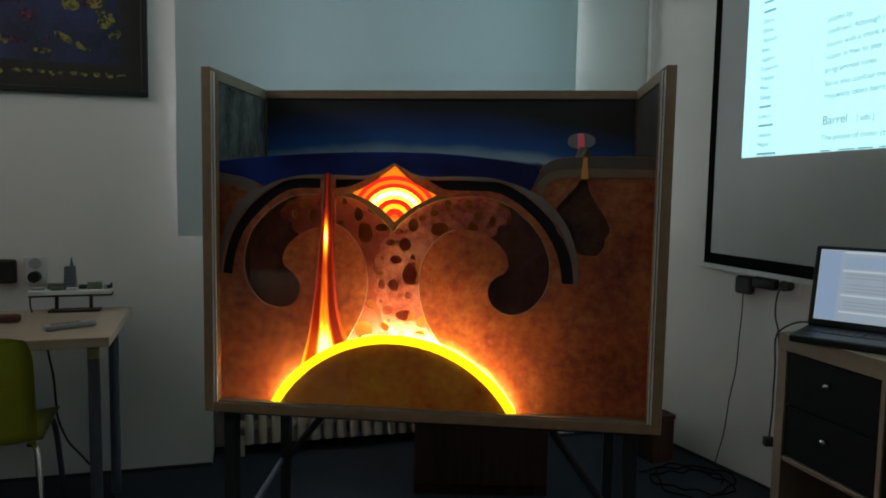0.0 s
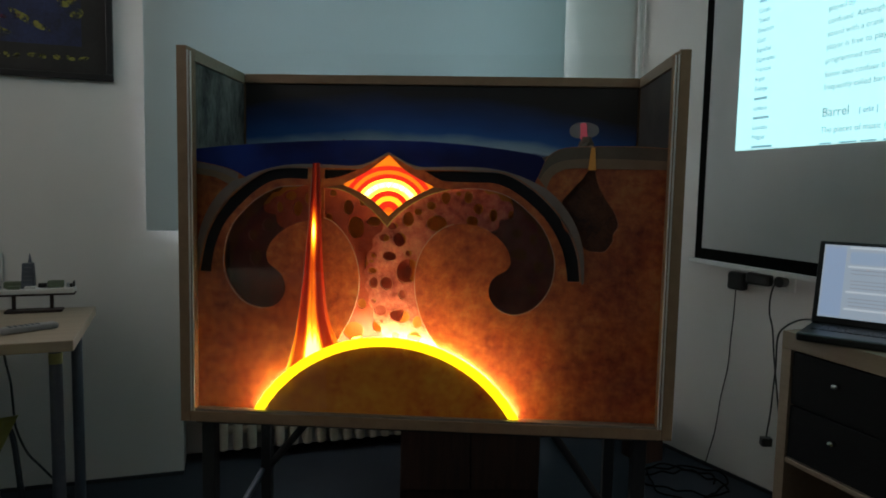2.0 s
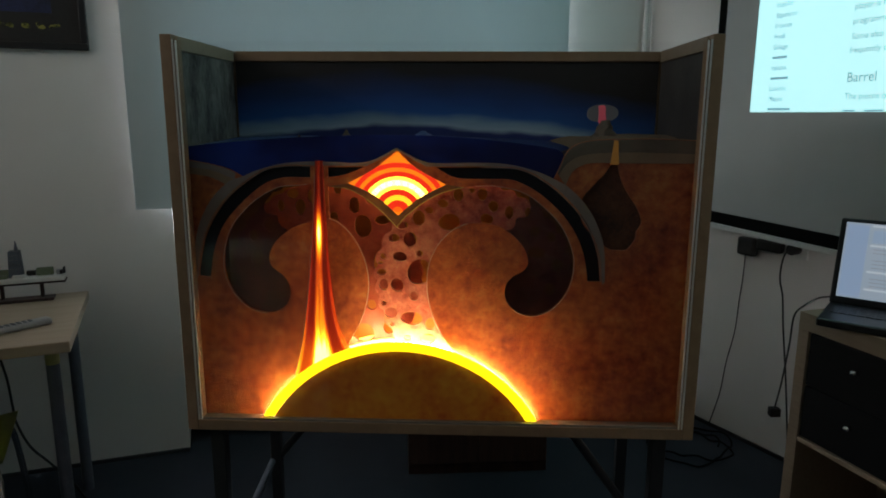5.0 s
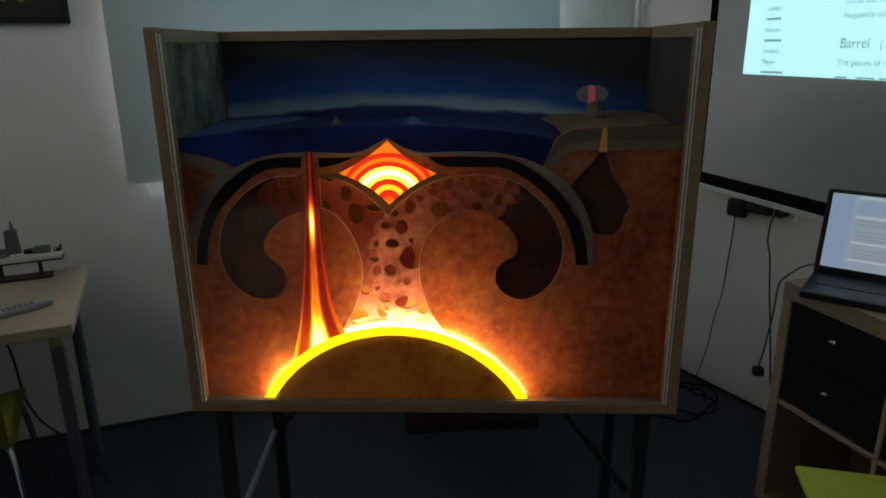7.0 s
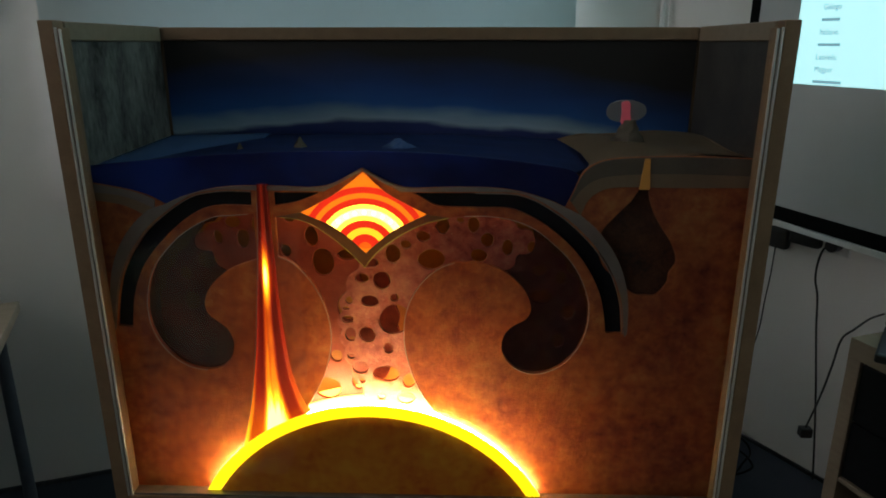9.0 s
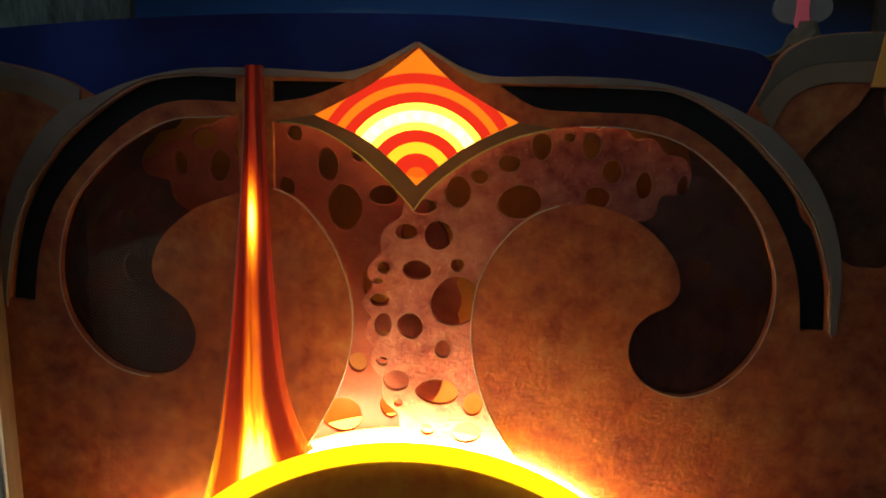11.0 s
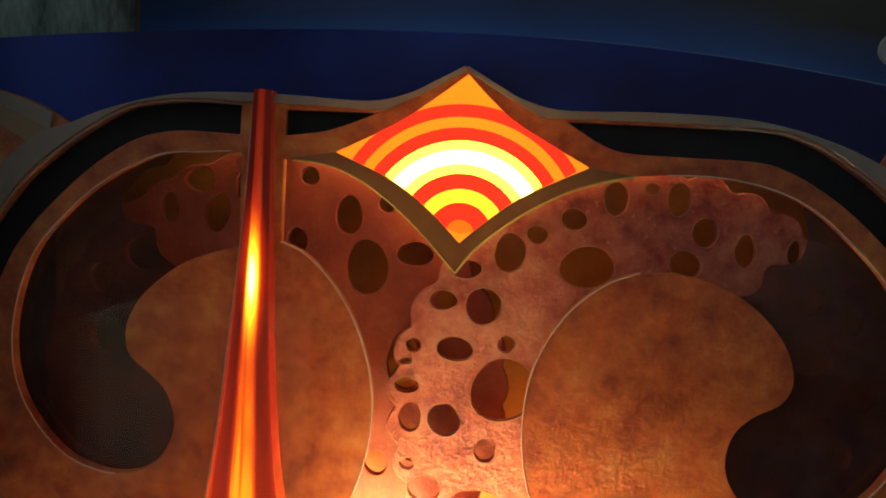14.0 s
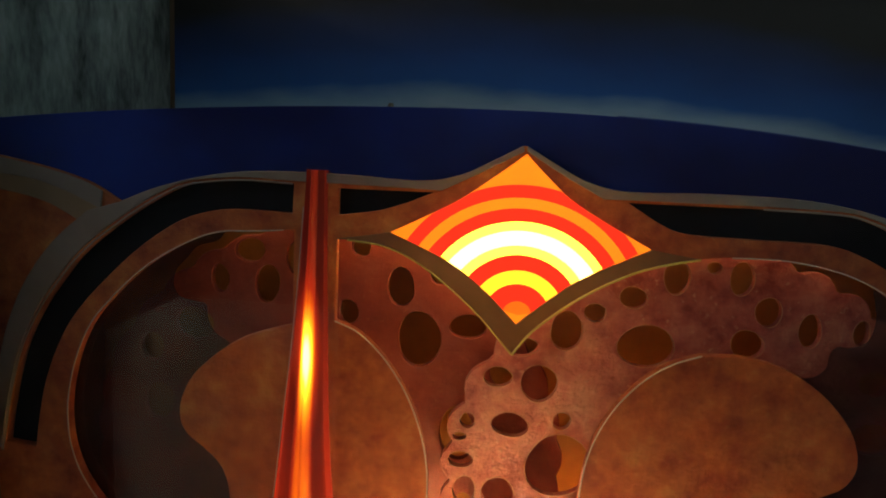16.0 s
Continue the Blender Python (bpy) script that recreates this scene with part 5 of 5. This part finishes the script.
for sx in (-1, 1):
    for sy in (-1, 1):
        rod_bm((-0.009 + sx * 0.0195, sy * 0.0195, 0.0885), (-0.009 + sx * 0.0155, sy * 0.0155, 0.180), 0.0018, 6, tower)
part("tower", tower, GREY_METAL, rig, "blue-grey tower")
mast = bmesh.new()
bmesh.ops.create_cone(mast, cap_ends=True, segments=8, radius1=0.007, radius2=0.001, depth=0.034, matrix=Matrix.Translation((-0.003, 0, 0.1985)))
part("mast", mast, GREY_METAL, rig)
for x, y, w, h, m_ in ((-0.120, 0.0, 0.024, 0.009, SILVER), (-0.060, 0.012, 0.029, 0.024, GREY_GREEN), (-0.052, -0.022, 0.020, 0.012, GREY_GREEN), (0.000, -0.024, 0.018, 0.010, WHITE_PLASTIC), (0.034, 0.010, 0.014, 0.016, BLACK),
                       (0.078, 0.0, 0.026, 0.026, GREY_GREEN), (0.118, 0.0, 0.005, 0.016, SILVER), (0.128, 0.0, 0.005, 0.014, BLACK), (0.136, 0.01, 0.003, 0.022, BLACK)):
    block("deck_house", (x - w, y - 0.011, 0.0885), (x + w, y + 0.011, 0.0885 + h), m_, rig, "", 0.002)
tube("chain", smooth3([Vector((-0.148, 0, 0.066)), Vector((-0.150, 0, 0.03)), Vector((-0.143, 0, 0.001))], 5), 0.003, BLACK, rig)

remote = empty("remote_control", Matrix.Translation(on_table(-0.138, -0.420)) @ pose(0, 0, 0, 0, 0, T_A + 29), "silver-grey remote control lying on the table", "remote control")
block("shell", (-0.083, -0.020, 0.0), (0.083, 0.020, 0.020), SILVER, remote, "", 0.007)
for r in range(3):
    for c in range(6):
        block("button", (-0.06 + c * 0.016, -0.014 + r * 0.010, 0.0202), (-0.050 + c * 0.016, -0.007 + r * 0.010, 0.0215), GREY_METAL, remote, "", 0.001)
block("wooden_handle_tool", (0, 0, 0), (0.18, 0.035, 0.03), RED_WOOD, None, "", 0.01)
tool = bpy.data.objects["wooden_handle_tool"]
tool.matrix_world = Matrix.Translation(on_table(-0.505, -0.275)) @ pose(0, 0, 0, 0, 0, T_A)
tagged(tool, "brown wooden handled tool lying on the table", "tool")
tagged(tube("table_lead", smooth3([on_table(x, -0.30, z - TZ) for x, z in ((-0.238, 0.705), (-0.232, 0.64), (-0.218, 0.55), (-0.212, 0.45), (-0.206, 0.39), (-0.176, 0.306), (-0.129, 0.241), (-0.06, 0.14), (0.0, 0.006))]), 0.004, BLACK), "black lead hanging below the table", "cable")

# wall fittings
for nm, s0, s1, z0, z1, m_, lab, cat in (("wall_switch_box", -0.83, -0.72, 0.86, 0.955, BLACK, "black square box on the wall", "switch"),):
    ob = empty(nm, ON_BACK, lab, cat)
    block("cover", (s0, -0.03, z0), (s1, -0.001, z1), m_, ob, "", 0.01)
    block("lamp", (s0 + 0.03, -0.032, z0 + 0.045), (s0 + 0.038, -0.0302, z0 + 0.049), WHITE_PLASTIC, ob, "", 0.0005)
sock = empty("wall_socket", ON_BACK, "white double wall socket with a black plug", "socket")
block("plate", (-0.695, -0.012, 0.855), (-0.615, -0.001, 0.965), WHITE_PLASTIC, sock, "", 0.004)
for z, m_ in ((0.937, SILVER), (0.885, BLACK)):
    part("outlet", rod_bm((-0.655, -0.012, z), (-0.655, -0.020 if m_ is SILVER else -0.04, z), 0.022, 20), m_, sock)

# poster
poster = empty("poster", ON_BACK, "dark framed poster with yellow, pink and blue blots", "poster")
P0, P1, PZ0, PZ1 = -1.13, -0.229, 1.610, 2.75
for lo, hi in (((P0, -0.025, PZ0), (P1, -0.001, PZ0 + 0.022)), ((P0, -0.025, PZ1 - 0.022), (P1, -0.001, PZ1)), ((P0, -0.025, PZ0 + 0.0225), (P0 + 0.022, -0.001, PZ1 - 0.0225)), ((P1 - 0.022, -0.025, PZ0 + 0.0225), (P1, -0.001, PZ1 - 0.0225))):
    block("frame", lo, hi, BLACK, poster, "black frame", 0.002)
SHEET = mat("poster_print", (0.024, 0.022, 0.021), (0.040, 0.037, 0.036), 3.5, 0.6, spec=0.3, contrast=0.15, bump=0.0)
NIGHT = mat("poster_picture", (0.022, 0.022, 0.030), (0.035, 0.045, 0.125), 5, 0.6, spec=0.3, contrast=0.14, bump=0.0)
block("print", (P0 + 0.0225, -0.010, PZ0 + 0.0225), (P1 - 0.0225, -0.002, PZ1 - 0.0225), SHEET, poster, "black print margin", 0)
block("picture", (P0 + 0.05, -0.0106, PZ0 + 0.120), (P1 - 0.105, -0.0100, PZ1 - 0.05), NIGHT, poster, "dark blue and black picture", 0)
PY = mat("poster_yellow", (0.22, 0.20, 0.05), (0.33, 0.31, 0.09), 30, 0.7, bump=0, spec=0.15)
PP = mat("poster_pink", (0.11, 0.03, 0.06), (0.18, 0.06, 0.10), 30, 0.7, bump=0, spec=0.15)
rnd = random.Random(11)
for m_ in (PY, PP):
    nt, n, l, b = m_.node_tree, m_.node_tree.nodes, m_.node_tree.links, m_.node_tree.nodes["Principled BSDF"]
    co, nz, ragged = n.new("ShaderNodeTexCoord"), n.new("ShaderNodeTexNoise"), n.new("ShaderNodeMapRange")
    nz.inputs["Scale"].default_value, nz.inputs["Detail"].default_value, nz.inputs["Roughness"].default_value = 34, 5, 0.7
    ragged.inputs["From Min"].default_value, ragged.inputs["From Max"].default_value, ragged.inputs["To Max"].default_value = 0.42, 0.56, 0.9
    l.new(co.outputs["Object"], nz.inputs["Vector"])
    l.new(nz.outputs[0], ragged.inputs["Value"])
    l.new(ragged.outputs[0], b.inputs["Alpha"])
BLOTS = [(-0.376, 1.898, 3.6, 2.6, 0.5, PY), (-0.350, 1.848, 2.2, 2.2, 0.0, PY), (-0.400, 1.925, 2.0, 1.6, 0.4, PY), (-0.506, 1.955, 3.2, 2.6, 0.3, PY), (-0.418, 1.965, 2.8, 2.2, 0.3, PY), (-0.450, 1.97, 2.6, 2.2, 0, PP), (-0.505, 1.812, 8.6, 1.2, -0.47, PY),
         (-0.600, 1.767, 3.8, 1.2, -0.2, PY), (-0.705, 1.805, 4.4, 1.3, 0.0, PP), (-0.564, 1.82, 3.2, 1.1, 0.1, PP), (-0.756, 1.803, 3.4, 1.5, -0.2, PY), (-0.70, 1.965, 5, 3, 0, PP), (-0.66, 1.90, 3.2, 2.4, 0, PP), (-0.64, 2.0, 4, 2.4, 0.4, PY), (-0.62, 2.12, 5, 3.4, 0.3, PP),
         (-0.42, 2.14, 4.4, 3, 0.7, PY), (-0.55, 2.2, 5, 2.8, 0.2, PY), (-0.8, 1.9, 5, 3, 0.3, PP), (-0.85, 2.1, 5, 3, 0.2, PY), (-0.95, 1.85, 4, 2, 0.1, PY)]
PM = Matrix.Identity(4)
for x, z, rx, rz, tn, m_ in BLOTS:
    plate("blot", [ellipse(x * 100, z * 100, rx, rz, tn, 20, 0.12)], 0.001, -0.0112, m_, poster, bevel=0.00005)
x = -0.33
while x > -1.05:
    w = rnd.uniform(0.018, 0.045)
    plate("text_bar", [ellipse(x * 100, 168.6 + rnd.uniform(-0.3, 0.3), w * 50, 0.9, rnd.uniform(-0.3, 0.3), 12, 0.2)], 0.001, -0.0112, PY, poster, bevel=0.00005)
    x -= w + rnd.uniform(0.008, 0.016)


# ---------- chairs ----------
def chair(m, label):
    """A moulded shell chair on four chrome legs; the seat faces +y."""
    ob = empty("shell_chair", m, label, "chair", "green chairs")
    seat = bmesh.new()
    nx, ny = 10, 12
    grid = [[seat.verts.new((0.21 * (2 * i / nx - 1) * (1 - 0.06 * (j / ny) ** 2), 0.44 * j / ny, 0.455 + 0.012 * (2 * i / nx - 1) ** 2 - 0.02 * (j / ny) ** 3 + 0.008 * (1 - j / ny))) for i in range(nx + 1)] for j in range(ny + 1)]
    for j in range(ny):
        for i in range(nx):
            seat.faces.new((grid[j][i], grid[j][i + 1], grid[j + 1][i + 1], grid[j + 1][i]))
    bmesh.ops.solidify(seat, geom=list(seat.faces), thickness=0.012)
    part("seat", seat, GREEN, ob, smooth=True)
    back = bmesh.new()
    grid = [[back.verts.new((0.20 * (2 * i / nx - 1) * (1 - 0.10 * max(0, j / ny - 0.8) / 0.2), -0.012 - 0.05 * j / ny - 0.02 * (1 - (2 * i / nx - 1) ** 2), 0.48 + 0.33 * j / ny - (0.015 * (abs(2 * i / nx - 1) ** 4) if j == ny else 0))) for i in range(nx + 1)] for j in range(ny + 1)]
    for j in range(ny):
        for i in range(nx):
            back.faces.new((grid[j][i], grid[j][i + 1], grid[j + 1][i + 1], grid[j + 1][i]))
    bmesh.ops.solidify(back, geom=list(back.faces), thickness=0.012)
    part("backrest", back, GREEN, ob, smooth=True)
    for sx in (-1, 1):
        tube("leg", smooth3([Vector((sx * 0.21, -0.03, 0.01)), Vector((sx * 0.19, 0.04, 0.40)), Vector((sx * 0.16, 0.08, 0.438))], 6), 0.010, CHROME, ob)
        tube("leg", smooth3([Vector((sx * 0.21, 0.43, 0.01)), Vector((sx * 0.19, 0.36, 0.40)), Vector((sx * 0.16, 0.32, 0.438))], 6), 0.010, CHROME, ob)
    return ob


chair(Matrix.Translation((-1.255, -0.115, 0)) @ pose(0, 0, 0, 0, 0, 28), "lime-green shell chair on chrome legs, pushed up to the table")
stool = empty("stool", Matrix.Translation((1.215, -0.235, 0)) @ pose(0, 0, 0, 0, 0, -12), "lime-green square stool on chrome legs beside the cube shelf", "stool")
block("seat", (-0.17, -0.19, 0.41), (0.17, 0.19, 0.432), GREEN, stool, "", 0.009)
for sx in (-1, 1):
    for sy in (-1, 1):
        part("leg", rod_bm((sx * 0.15, sy * 0.17, 0), (sx * 0.13, sy * 0.15, 0.4095), 0.011), CHROME, stool)
corner_box = empty("corner_box", Matrix.Translation((1.02, 1.36, 0)) @ pose(0, 0, 0, 0, 0, -60), "small dark brown box on the carpet in the corner", "box")
block("body", (-0.07, -0.06, 0.0), (0.07, 0.06, 0.20), DARK_BROWN, corner_box)
block("lid", (-0.074, -0.064, 0.2005), (0.074, 0.064, 0.225), DARK_BROWN, corner_box)

# unseen stand-in for an unknown pale thing, added only to be mirrored
cab = empty("low_cabinet", Matrix.Translation((-0.70, -1.17, 0)), "pale green-grey stand-in cabinet, added for its reflection", "cabinet")
PALE_GREEN = mat("pale_green_laminate", (0.60, 0.70, 0.56), (0.68, 0.78, 0.64), 6, 0.5)
block("body", (-0.24, -0.19, 0.0), (0.24, 0.19, 0.815), PALE_GREEN, cab)
block("top", (-0.25, -0.20, 0.8155), (0.25, 0.20, 0.84), PALE_GREEN, cab)
for sx in (-1, 1):
    block("door", (sx * 0.118 - 0.114, 0.1905, 0.06), (sx * 0.118 + 0.114, 0.204, 0.80), PALE_GREEN, cab)
